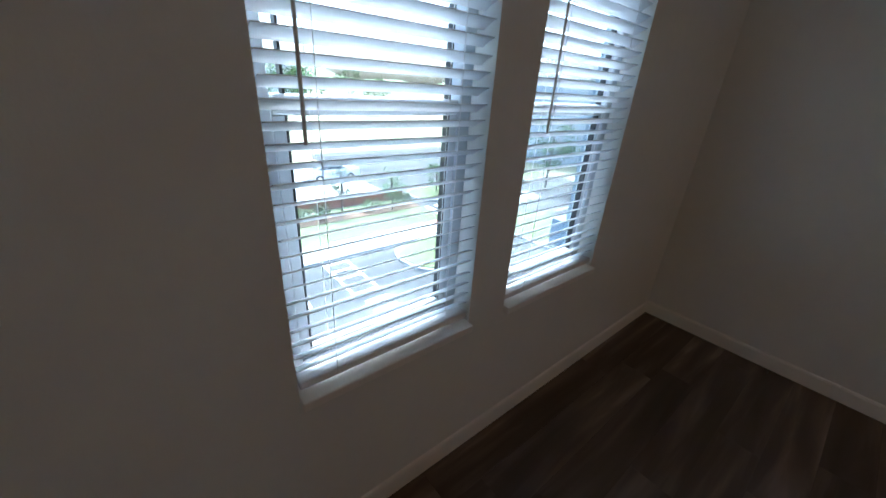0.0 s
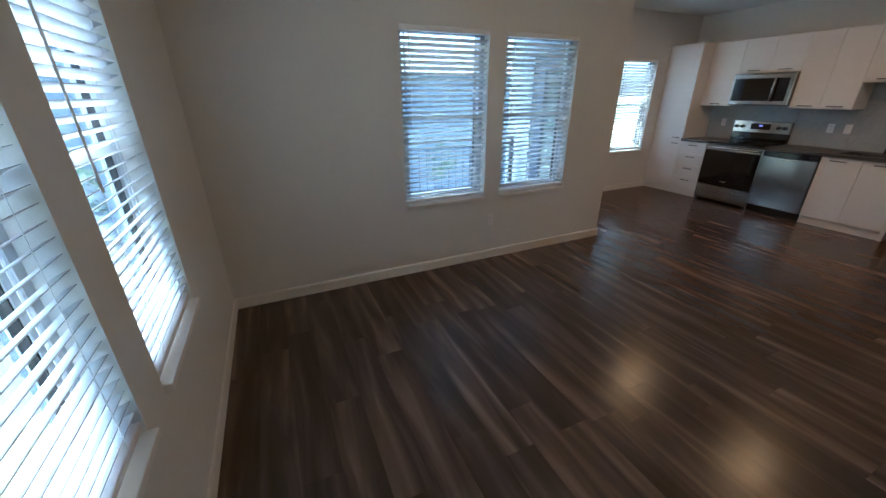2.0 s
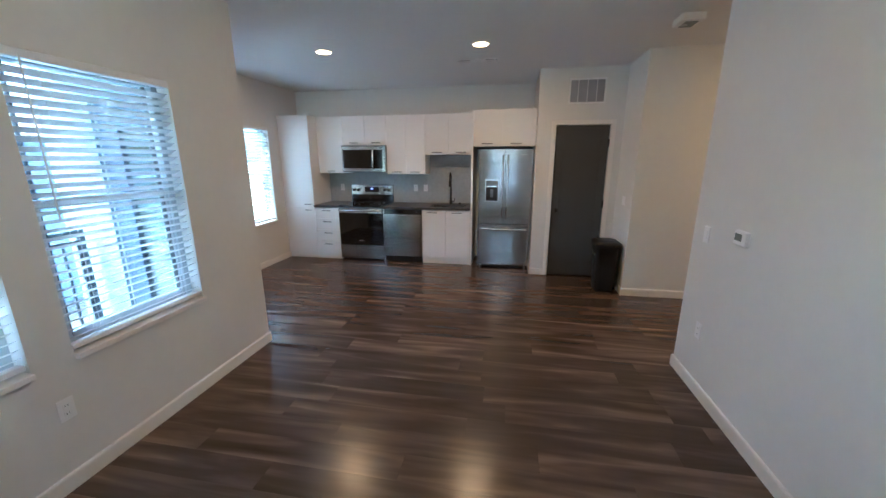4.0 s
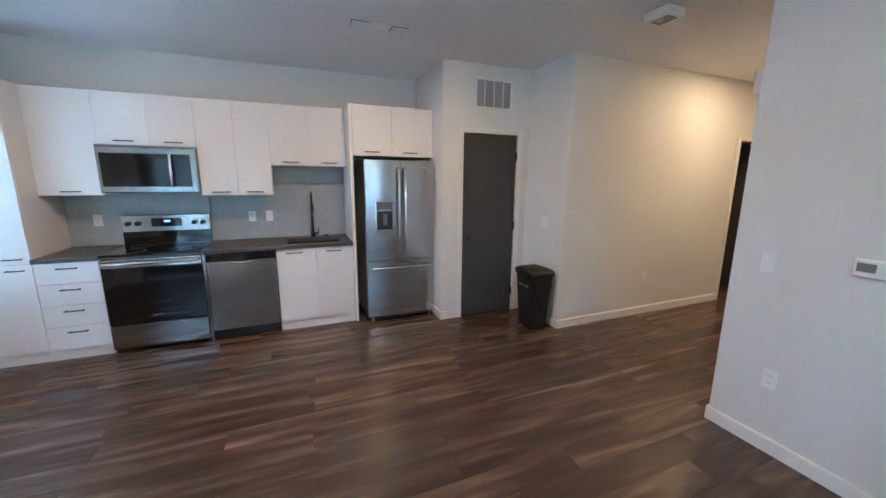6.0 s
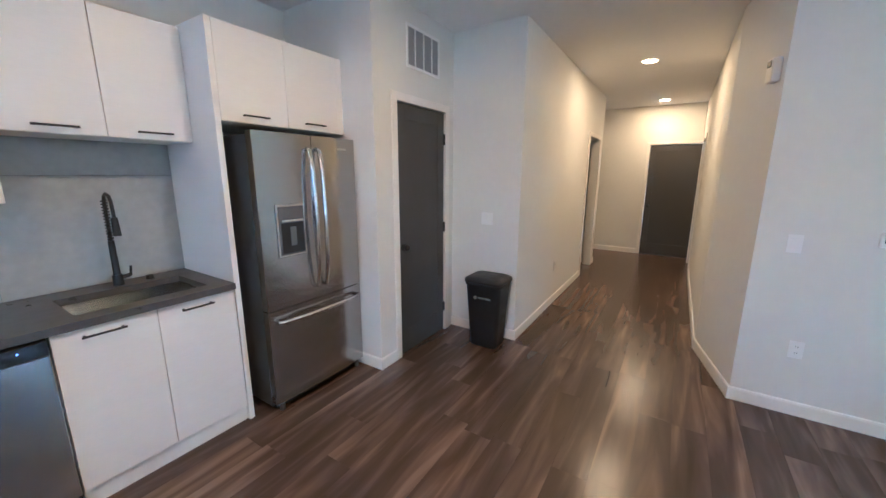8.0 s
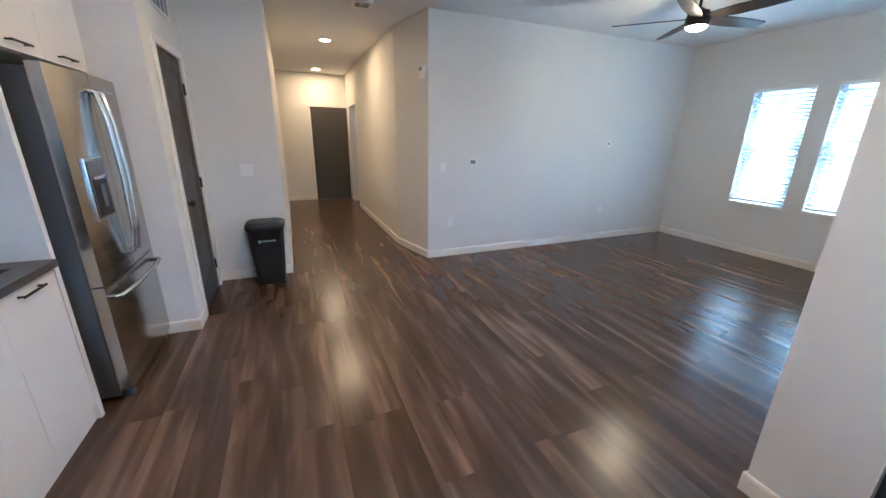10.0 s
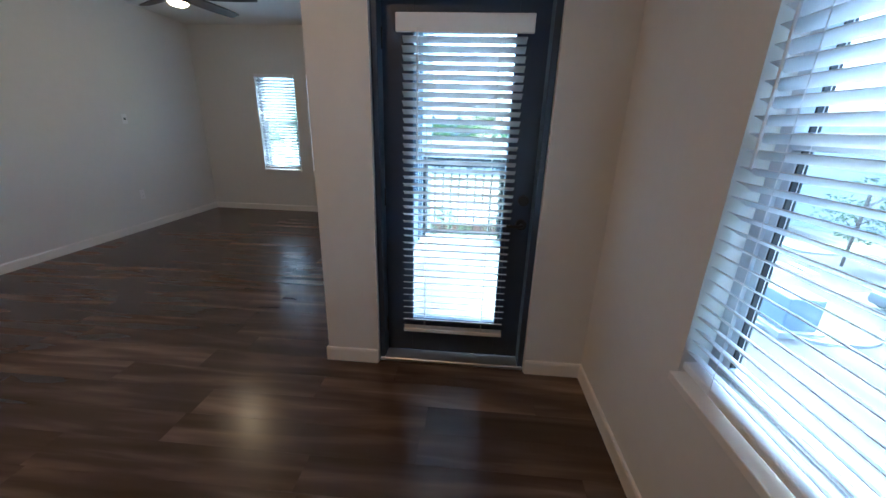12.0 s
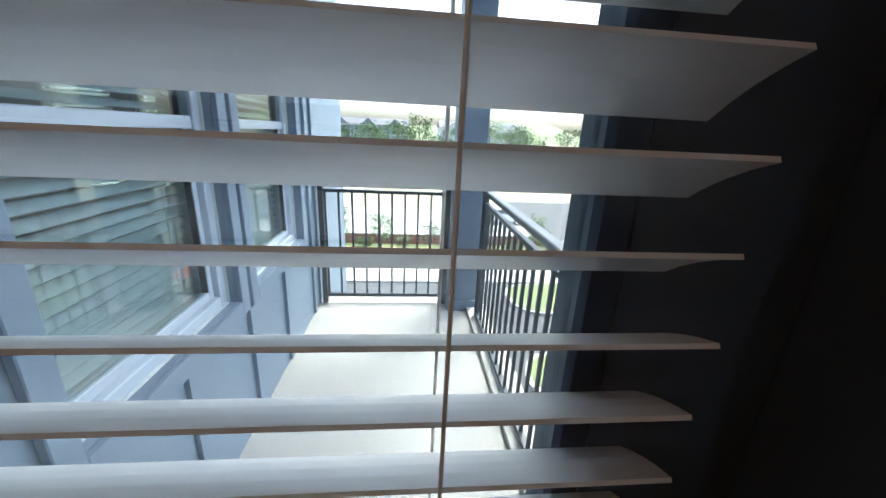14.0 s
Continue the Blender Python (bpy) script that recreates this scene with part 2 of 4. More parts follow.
def thing(name, label, category, at=(0, 0, 0), group="", kind=""):
    ob = new(name)
    ob.empty_display_size = 0.1
    ob.location = at
    ORIGIN[ob.name] = Vector(at)
    return tagged(ob, label, category, group, kind)


def mesh_of(bm, name, mat, shift=None):
    if shift is not None:
        bmesh.ops.translate(bm, vec=-shift, verts=bm.verts)
    bmesh.ops.recalc_face_normals(bm, faces=bm.faces)
    me = bpy.data.meshes.new(name)
    bm.to_mesh(me)
    bm.free()
    me.materials.append(mat)
    return me


def part(name, bm, mat, parent, label=""):
    """One mesh under a thing or a part; the bmesh is in the same coordinates as the thing's place."""
    o = ORIGIN[parent.name]
    ob = new(name, mesh_of(bm, name, mat, o))
    ob.parent = parent
    ORIGIN[ob.name] = o
    return tagged(ob, label)


def solid(name, bm, mat, label, category, kind="", group=""):
    """A thing that is one mesh."""
    ob = new(name, mesh_of(bm, name, mat))
    ORIGIN[ob.name] = Vector((0, 0, 0))
    return tagged(ob, label, category, group, kind)


def bmb(*args, bev=0.0, seg=1):
    bm = bmesh.new()
    box(bm, *args, bev=bev, seg=seg)
    return bm


def bmc(p, q, r0, r1=None, n=16):
    bm = bmesh.new()
    cyl(bm, p, q, r0, r1, n)
    smooth(bm)
    return bm


# ---------------- the plan ----------------
H = 2.79          # ceiling
XR = 3.525        # living room, wall opposite the balcony
YJ = 3.965        # end of the balcony wall
XK = -1.578       # kitchen, outer wall
YB = 7.40         # kitchen, back wall
YP = 6.48         # pantry wall
XP = 2.487        # side of the pantry
XC, YH = 3.568, 5.79   # corner into the hall
YE = 4.172        # end of the living room wall
XE = 8.60         # hall, end wall
T = 0.16


def wall(name, along, a, b, c0, c1, openings=(), z1=None, mat=None, label="warm white painted plaster wall"):
    """A wall from a to b along x or y, from c0 to c1 across, with openings (a0, a1, z0, z1) through it."""
    z1 = H if z1 is None else z1
    bm = bmesh.new()

    def slab(p, q, lo, hi):
        if q - p > 1e-4 and hi - lo > 1e-4:
            if along == "x":
                box(bm, p, q, c0, c1, lo, hi)
            else:
                box(bm, c0, c1, p, q, lo, hi)
    at = a
    for o0, o1, lo, hi in sorted(openings):
        slab(at, o0, 0, z1)
        slab(o0, o1, 0, lo)
        slab(o0, o1, hi, z1)
        at = o1
    slab(at, b, 0, z1)
    return solid(name, bm, mat or WALL, label, "wall", "structure")


WZ0, WZ1 = 0.685, 2.125
BACKW = ((1.075, 1.742), (1.940, 2.572))      # windows of the back wall, along x
SIDEW = ((1.52, 2.335), (2.51, 3.325))       # windows to the balcony, along y
KITW = ((4.815, 5.63), (5.72, 6.53))         # kitchen windows, along y
BD = (-1.234, -0.322, 2.09)                  # balcony door

wall("wall_back", "x", -T, XR + T, -T, 0, [(a, b, WZ0, WZ1) for a, b in BACKW])
wall("wall_balcony", "y", 0, YJ, -T, 0, [(a, b, WZ0, WZ1) for a, b in SIDEW])
wall("wall_jog", "x", XK - T, -T, YJ - T, YJ, [(BD[0], BD[1], 0, BD[2])])
wall("wall_kitchen_side", "y", YJ, YB + T, XK - T, XK, [(a, b, WZ0, WZ1) for a, b in KITW])
wall("wall_kitchen_back", "x", XK, XP + 1.2, YB, YB + T)
wall("wall_pantry_side", "y", YP + 0.12, YB, XP, XP + 0.12)
PD = (2.733, 3.418, 2.085)
wall("wall_pantry_front", "x", XP, XC, YP, YP + 0.12, [(PD[0], PD[1], 0, PD[2])])
wall("wall_trash_corner", "y", YH + 0.12, YP + 0.12, XC, XC + 0.12)
HD = (6.27, 7.05, 2.09)
wall("wall_hall_left", "x", XC, 7.30, YH, YH + 0.12, [(HD[0], HD[1], 0, HD[2])])
wall("wall_living", "y", 0, YE - 0.02, XR, XR + T)
wall("wall_hall_end", "y", 3.4, 8.2, XE, XE + 0.12, [(4.27, 5.155, 0, 2.09)])
wall("wall_hall_right", "x", 4.40, XE, 4.23, 4.35, [(7.35, 8.15, 0, 2.09)])
wall("wall_hall_nook", "x", 7.30, XE, 8.1, 8.22)
wall("wall_hall_nook_side", "y", YH + 0.12, 8.22, 7.18, 7.30)
wall("wall_bedroom_far", "x", 3.6, 7.18, 8.1, 8.22)
wall("wall_bedroom_near", "y", YB + T, 8.1, 3.5, 3.62)
wall("wall_closet_back", "y", 2.9, 4.23, 8.3, 8.42)
wall("wall_closet_side", "x", 6.9, 8.42, 2.8, 2.92)
wall("wall_entry_back", "y", 3.4, 8.2, XE + 0.4, XE + 0.5)
# the slanted wall into the hall
bm = bmesh.new()
lower = [bm.verts.new(c) for c in ((XR, YE - 0.02, 0), (XR + T + 0.6, 4.02, 0), (4.40, 4.23, 0), (4.40, 4.35, 0), (4.30, 4.35, 0), (XR, YE, 0))]
f = bm.faces.new(lower)
up = bmesh.ops.extrude_face_region(bm, geom=[f])
bmesh.ops.translate(bm, vec=(0, 0, H), verts=[v for v in up["geom"] if isinstance(v, bmesh.types.BMVert)])
solid("wall_hall_slant", bm, WALL, "warm white painted slanted wall into the hall", "wall", "structure")

def ell(z0, z1, o=0.0):
    """A slab over the flat that leaves the balcony open."""
    bm = bmesh.new()
    box(bm, -T - o, XE + 0.5, -T - o, YJ - T - o, z0, z1)
    box(bm, XK - T - o, XE + 0.5, YJ - T - o, 8.22, z0, z1)
    return bm


solid("ceiling", ell(H, H + 0.2), CEIL, "flat white painted ceiling", "ceiling", "structure")
floor = solid("floor", ell(-0.25, -0.006), SUBFLOOR, "dark brown wood plank floor", "floor", "structure")


def base(pts, name="baseboard"):
    """Baseboard pieces along a broken line with the room on the left of the line."""
    for (x0, y0), (x1, y1) in zip(pts, pts[1:]):
        d = Vector((x1 - x0, y1 - y0, 0))
        L = d.length
        bm = bmesh.new()
        prof = ((0, 0), (0.013, 0), (0.013, 0.078), (0.009, 0.09), (0, 0.093))
        ends = [[bm.verts.new((x, y, z)) for y, z in prof] for x in (-0.0125, L + 0.0125)]
        for k in range(len(prof)):
            j = (k + 1) % len(prof)
            bm.faces.new((ends[0][k], ends[0][j], ends[1][j], ends[1][k]))
        bm.faces.new(ends[0])
        bm.faces.new(ends[1][::-1])
        ob = new(name, mesh_of(bm, name, TRIM))
        ob.matrix_world = Matrix.Translation((x0, y0, 0.001)) @ Matrix.Rotation(math.atan2(d.y, d.x), 4, "Z")
        tagged(ob, "white painted baseboard along the wall", "baseboard", kind="structure")


base([(0, 0), (XR, 0)])
base([(0, YJ), (0, 0)])
base([(BD[1] + 0.017, YJ), (0, YJ)])
base([(XK, YJ), (BD[0] - 0.017, YJ)])
base([(XK, 6.79), (XK, YJ)])
base([(XR, 0), (XR, YE)])
base([(XR, YE), (4.30, 4.35), (7.28, 4.35)])
base([(XC, YH), (XC, YP)])
base([(HD[0] - 0.075, YH), (XC, YH)])
base([(7.30, YH), (HD[1] + 0.075, YH)])
base([(7.30, 8.1), (7.30, YH)])
base([(PD[0] - 0.075, YP), (XP, YP)])
base([(XP, YP), (XP, 7.39)])
base([(XE, 5.23), (XE, 8.1)])


# ---------------- windows and blinds ----------------
def on_wall(x, y, z, turn):
    """Local x runs to the right as seen from the room, y outwards, z up."""
    return pose(x, y, z, 0, 0, turn)


SLAT_MESH = {}


def slat_mesh(w):
    key = round(w, 3)
    if key not in SLAT_MESH:
        bm = bmesh.new()
        rows = []
        for i in range(5):
            s = (i - 2) / 2 * 0.025
            crown = 0.0022 * (1 - (s / 0.025) ** 2)
            rows.append([(s, crown + 0.0013), (s, crown - 0.0013)])
        vs = [[[bm.verts.new((x, y, z)) for y, z in r] for r in rows] for x in (0, w)]
        for i in range(4):
            bm.faces.new((vs[0][i][0], vs[1][i][0], vs[1][i + 1][0], vs[0][i + 1][0]))
            bm.faces.new((vs[0][i][1], vs[0][i + 1][1], vs[1][i + 1][1], vs[1][i][1]))
        for k in (0, 4):
            bm.faces.new((vs[0][k][0], vs[0][k][1], vs[1][k][1], vs[1][k][0]))
        for e in (0, 1):
            bm.faces.new([r[0] for r in vs[e]] + [r[1] for r in vs[e][::-1]])
        SLAT_MESH[key] = mesh_of(bm, "slat", SLAT)
    return SLAT_MESH[key]


def blind(m, w, h, depth, wand_x, wand_len, label, tilt=27, pitch=0.0425, seed=0, valance=0.040, cords=(0.18, 0.82), over=0.0, first=0.07):
    """A slatted blind, hung from a head rail; m is its lower left corner."""
    rnd = random.Random(seed)
    t = thing("window_blind", label, "blind", group="slatted blinds")
    t.matrix_world = m
    ORIGIN[t.name] = Vector((0, 0, 0))
    part("head_rail", bmb(0.004, w - 0.004, depth - 0.022, depth + 0.03, h - 0.038, h - 0.004, bev=0.003), VINYL, t)
    part("valance", bmb(-over, w + over, depth - 0.036, depth - 0.024, h - valance, h, bev=0.004), VINYL, t)
    part("bottom_rail", bmb(0.004, w - 0.004, depth - 0.025, depth + 0.025, 0.016, 0.042, bev=0.005, seg=2), VINYL, t)
    z = first
    k = 0
    while z < h - valance - 0.01:
        ob = new("slat", slat_mesh(w - 0.008))
        ob.parent = t
        ob.location = (0.004 + rnd.uniform(-0.002, 0.002), depth, z + rnd.uniform(-0.001, 0.001))
        ob.rotation_euler = (radians(-tilt + rnd.uniform(-2, 2)), radians(rnd.uniform(-0.15, 0.15)), 0)
        z += pitch
    for c in cords:
        for y in (depth - 0.026, depth + 0.026):
            part("ladder_cord", bmc((c * w, y, 0.03), (c * w, y, h - 0.05), 0.0011, n=5), CORD, t)
    part("tilt_wand", bmc((wand_x, depth - 0.042, h - valance - wand_len), (wand_x, depth - 0.040, h - valance + 0.02), 0.0045, 0.0035, n=8), CORD, t, "clear tilt wand")
    return t


def window(name, m, w, h, tag_x=None, seed=0, wand_len=0.72, label="pale grey single-hung window in a painted reveal"):
    t = thing(name, label, "window", kind="structure")
    t.matrix_world = m
    ORIGIN[t.name] = Vector((0, 0, 0))
    f = 0.045
    y0, y1 = 0.085, 0.150
    for n_, a in (("window_frame", (0, f, y0, y1, 0, h)), ("window_frame", (w - f, w, y0, y1, 0, h)), ("window_frame", (f, w - f, y0, y1, 0, f)), ("window_frame", (f, w - f, y0, y1, h - f, h))):
        part(n_, bmb(*a, bev=0.004), FRAME, t)
    mid = h * 0.52
    part("meeting_rail", bmb(f, w - f, y0 + 0.006, y1 - 0.01, mid - 0.022, mid + 0.022, bev=0.004), FRAME, t)
    for a in ((f, f + 0.03, y0 + 0.01, y0 + 0.038, f, mid - 0.022), (w - f - 0.03, w - f, y0 + 0.01, y0 + 0.038, f, mid - 0.022), (f + 0.03, w - f - 0.03, y0 + 0.01, y0 + 0.038, f, f + 0.035)):
        part("sash", bmb(*a, bev=0.003), FRAME, t)
    for gx in (w - f - 0.036, f + 0.030):
        part("gasket", bmb(gx, gx + 0.006, y0 + 0.012, y0 + 0.036, f, h - f), BLACK, t, "dark rubber gasket")
    for lo, hi, y in ((f + 0.03, mid - 0.02, y0 + 0.024), (mid + 0.02, h - f, y0 + 0.046)):
        p = part("pane", bmb(f, w - f, y, y + 0.004, lo, hi), GLASS, t)
        p.visible_shadow = False
    part("window_sill", bmb(0.001, w - 0.001, -0.030, y0, -0.028, 0.002, bev=0.004, seg=2), TRIM, t, "white painted sill")
    blind(m @ Matrix.Translation((0.003, 0, 0.004)), w - 0.006, h - 0.006, 0.030, 0.075, wand_len, "white slatted blind, lowered with tilted slats, in a window", seed=seed)
    if tag_x is not None:
        bm = bmesh.new()
        box(bm, 0, 0.026, -0.008, -0.004, -0.012, 0.006, bev=0.001)
        box(bm, 0.026, 0.034, -0.012, -0.002, -0.012, 0.004, bev=0.001)
        g = solid("sill_tag", bm, TAG, "small red and white tag on the window sill", "tag")
        g.matrix_world = m @ Matrix.Translation((tag_x, -0.012, -0.008))


HW = WZ1 - WZ0
window("window_1", on_wall(BACKW[1][1], 0, WZ0, 180), BACKW[1][1] - BACKW[1][0], HW, 0.50, 1)
window("window_2", on_wall(BACKW[0][1], 0, WZ0, 180), BACKW[0][1] - BACKW[0][0], HW, 0.52, 2)
window("window_3", on_wall(0, SIDEW[0][0], WZ0, 90), SIDEW[0][1] - SIDEW[0][0], HW, None, 3)
window("window_4", on_wall(0, SIDEW[1][0], WZ0, 90), SIDEW[1][1] - SIDEW[1][0], HW, None, 4)
window("window_5", on_wall(XK, KITW[0][0], WZ0, 90), KITW[0][1] - KITW[0][0], HW, None, 5, wand_len=0.72)
window("window_6", on_wall(XK, KITW[1][0], WZ0, 90), KITW[1][1] - KITW[1][0], HW, None, 6, wand_len=0.72)

# ---------------- balcony door ----------------
d = thing("door_1", "dark blue-grey glazed balcony door, closed", "door", ((BD[0] + BD[1]) / 2, YJ - 0.1, 0), kind="structure")
dx0, dx1, dz = BD
ys0, ys1 = YJ - 0.158, YJ - 0.12
for a in ((dx0 + 0.002, dx0 + 0.035, YJ - 0.155, YJ - 0.03, 0, dz - 0.002), (dx1 - 0.035, dx1 - 0.002, YJ - 0.155, YJ - 0.03, 0, dz - 0.002), (dx0 + 0.035, dx1 - 0.035, YJ - 0.155, YJ - 0.03, dz - 0.035, dz - 0.002)):
    part("door_frame", bmb(*a, bev=0.003), NAVY, d)
gx0, gx1, gz0, gz1 = -1.045, -0.52, 0.27, 1.90
sx0, sx1, sz1 = dx0 + 0.037, dx1 - 0.037, dz - 0.038
for a in ((sx0, gx0, ys0, ys1, 0.03, sz1), (gx1, sx1, ys0, ys1, 0.03, sz1), (gx0, gx1, ys0, ys1, 0.03, gz0), (gx0, gx1, ys0, ys1, gz1, sz1)):
    part("door_leaf", bmb(*a, bev=0.002), NAVY, d)
for a in ((gx0 - 0.02, gx0 + 0.006, gz0 - 0.02, gz1 + 0.02), (gx1 - 0.006, gx1 + 0.02, gz0 - 0.02, gz1 + 0.02), (gx0 + 0.006, gx1 - 0.006, gz0 - 0.02, gz0 + 0.006), (gx0 + 0.006, gx1 - 0.006, gz1 - 0.006, gz1 + 0.02)):
    part("glazing_bead", bmb(a[0], a[1], ys1 + 0.001, ys1 + 0.010, a[2], a[3], bev=0.004), NAVY, d)
pane = part("pane", bmb(gx0, gx1, ys0 + 0.02, ys0 + 0.026, gz0, gz1), GLASS, d)
pane.visible_shadow = False
part("threshold", bmb(dx0 + 0.003, dx1 - 0.003, YJ - 0.155, YJ - 0.02, 0.0, 0.024, bev=0.006), ALU, d, "worn aluminium threshold")
bm = bmc((-1.148, ys1, 1.06), (-1.148, ys1 + 0.022, 1.06), 0.031, 0.029, 20)
part("deadbolt", bm, BLACK, d, "black deadbolt")
bm = bmc((-1.148, ys1, 0.92), (-1.148, ys1 + 0.012, 0.92), 0.032, 0.031, 20)
knob = part("handle", bm, BLACK, d, "black lever handle")
bm = bmesh.new()
tube(bm, [(-1.148, ys1 + 0.01, 0.92), (-1.148, ys1 + 0.05, 0.92), (-1.13, ys1 + 0.056, 0.92), (-1.06, ys1 + 0.054, 0.92)], 0.009)
smooth(bm)
part("lever", bm, BLACK, knob)
for z in (0.22, 1.05, 1.86):
    part("hinge", bmc((dx1 - 0.036, ys1 + 0.006, z - 0.05), (dx1 - 0.036, ys1 + 0.006, z + 0.05), 0.007, n=10), BLACK, d)
blind(on_wall(-0.468, ys1 + 0.050, 0.185, 180), 0.622, 1.775, 0.016, 0.085, 0.62, "white slatted blind mounted on a glazed door, slats tilted", seed=9, valance=0.085, cords=(0.215, 0.786), over=0.025, first=0.051)
# white casing edge round the balcony door recess
for nm, a in (("trim", (dx1 - 0.0005, dx1 + 0.004, YJ - 0.03, YJ + 0.003, 0.095, dz)), ("trim", (dx0 - 0.004, dx0 + 0.0005, YJ - 0.03, YJ + 0.003, 0.095, dz))):
    solid(nm, bmb(*a), TRIM, "white corner edge of the balcony door recess", "trim", "structure")


# ---------------- kitchen ----------------
YF = 6.78     # faces of the base cabinets
YU = 7.04     # faces of the wall cabinets


def bar_handle(parent, x0, x1, y, z):
    bm = bmesh.new()
    box(bm, x0, x1, y - 0.030, y - 0.022, z - 0.005, z + 0.005, bev=0.002)
    for x in (x0 + 0.012, x1 - 0.012):
        box(bm, x - 0.004, x + 0.004, y - 0.023, y + 0.0, z - 0.004, z + 0.004)
    part("handle", bm, BLACK, parent, "slim black bar handle")


def cabinet(name, label, x0, x1, yf, z0, z1, doors, kick=0.0, yb=YB, thick=0.019):
    """A cabinet with fronts given as (x0, x1, z0, z1, handle x0, handle x1, handle z)."""
    c = thing(name, label, "cabinet", ((x0 + x1) / 2, (yf + yb) / 2, z0), group="white kitchen cabinets")
    part("body", bmb(x0 + 0.0005, x1 - 0.0005, yf + thick + 0.002, yb - 0.002, z0 + kick, z1, bev=0.001), CAB, c)
    if kick:
        part("toe_kick", bmb(x0 + 0.001, x1 - 0.001, yf + 0.02, yf + 0.05, z0 + 0.001, z0 + kick), CAB, c)
    for a, b, lo, hi, h0, h1, hz in doors:
        dd = part("door" if hi - lo > 0.25 else "drawer_front", bmb(a + 0.0018, b - 0.0018, yf, yf + thick, lo + 0.0018, hi - 0.0018, bev=0.0015), CAB, c)
        bar_handle(dd, h0, h1, yf, hz)
    return c


TZ = 2.33
cabinet("tall_cabinet", "white laminate tall pantry cabinet beside the window", XK + 0.004, -1.04, YF, 0, TZ, [(XK + 0.004, -1.04, 0.88, TZ, -1.20, -1.08, 0.925), (XK + 0.004, -1.04, 0.10, 0.88, -1.20, -1.08, 0.83)], kick=0.10)
cabinet("drawer_cabinet", "white laminate base cabinet with four drawers", -1.04, -0.605, YF, 0, 0.875, [(-1.04, -0.605, lo, hi, -0.89, -0.75, hi - 0.05) for lo, hi in ((0.10, 0.31), (0.31, 0.50), (0.50, 0.69), (0.69, 0.875))], kick=0.10)
cabinet("sink_cabinet", "white laminate sink base cabinet with two doors", 0.797, 1.565, YF, 0, 0.72, [(0.797, 1.18, 0.10, 0.875, 0.89, 1.05, 0.835), (1.18, 1.565, 0.10, 0.875, 1.28, 1.44, 0.835)], kick=0.10)
cabinet("wall_cabinet", "white laminate wall cabinet beside the microwave", -1.04, -0.585, YU, 1.425, TZ, [(-1.04, -0.585, 1.425, TZ, -0.88, -0.74, 1.46)])
cabinet("wall_cabinet", "short white laminate wall cabinet above the microwave", -0.585, 0.165, YU, 1.875, TZ, [(-0.585, -0.20, 1.875, TZ, -0.46, -0.31, 1.91), (-0.20, 0.165, 1.875, TZ, -0.085, 0.065, 1.91)])
cabinet("wall_cabinet", "tall white laminate wall cabinet with two doors", 0.165, 0.805, YU, 1.415, TZ, [(0.165, 0.488, 1.415, TZ, 0.26, 0.42, 1.45), (0.488, 0.805, 1.415, TZ, 0.56, 0.72, 1.45)])
cabinet("wall_cabinet", "short white laminate wall cabinet above the sink", 0.805, 1.565, YU, 1.72, TZ, [(0.805, 1.183, 1.72, TZ, 0.92, 1.08, 1.755), (1.183, 1.565, 1.72, TZ, 1.30, 1.46, 1.755)])
fc = cabinet("fridge_cabinet", "white laminate cabinet above the refrigerator", 1.602, XP - 0.055, YF, 1.83, TZ + 0.015, [(1.602, 2.02, 1.83, TZ + 0.015, 1.72, 1.88, 1.87), (2.02, XP - 0.055, 1.83, TZ + 0.015, 2.14, 2.30, 1.87)])
part("filler", bmb(XP - 0.053, XP - 0.002, YF + 0.004, YF + 0.03, 1.83, TZ + 0.015, bev=0.001), CAB, fc)
solid("fridge_gable", bmb(1.567, 1.600, YF - 0.005, YB - 0.002, 0.001, TZ + 0.015, bev=0.002), CAB, "tall white laminate end panel beside the refrigerator", "cabinet side")


# worktops
solid("worktop", bmb(-1.04, -0.607, YF - 0.022, YB - 0.014, 0.878, 0.914, bev=0.002), COUNTER, "dark grey stone worktop beside the range", "worktop")
SX0, SX1, SY0, SY1 = 0.90, 1.46, 6.86, 7.22
bm = bmesh.new()
for a in ((0.167, SX0, YF - 0.022, YB - 0.014), (SX1, 1.566, YF - 0.022, YB - 0.014), (SX0, SX1, YF - 0.022, SY0), (SX0, SX1, SY1, YB - 0.014)):
    box(bm, *a, 0.878, 0.914)
bmesh.ops.remove_doubles(bm, verts=bm.verts, dist=0.0004)
solid("worktop", bm, COUNTER, "dark grey stone worktop with a sink cut-out", "worktop")
s = thing("sink", "brushed steel undermount kitchen sink in the worktop", "sink", ((SX0 + SX1) / 2, (SY0 + SY1) / 2, 0.74))
bm = bmesh.new()
for a in ((SX0 - 0.012, SX0 - 0.002, SY0 - 0.012, SY1 + 0.012), (SX1 + 0.002, SX1 + 0.012, SY0 - 0.012, SY1 + 0.012), (SX0 - 0.002, SX1 + 0.002, SY0 - 0.012, SY0 - 0.002), (SX0 - 0.002, SX1 + 0.002, SY1 + 0.002, SY1 + 0.012)):
    box(bm, *a, 0.735, 0.877)
box(bm, SX0 - 0.012, SX1 + 0.012, SY0 - 0.012, SY1 + 0.012, 0.725, 0.735)
part("basin", bm, CHROME, s)
part("drain", bmc((1.18, 7.06, 0.735), (1.18, 7.06, 0.739), 0.045, n=24), CHROME, s)
# tap with a coiled hose
fa = thing("kitchen_tap", "matt black spring-neck kitchen tap behind the sink", "tap", (1.185, 7.29, 0.914))
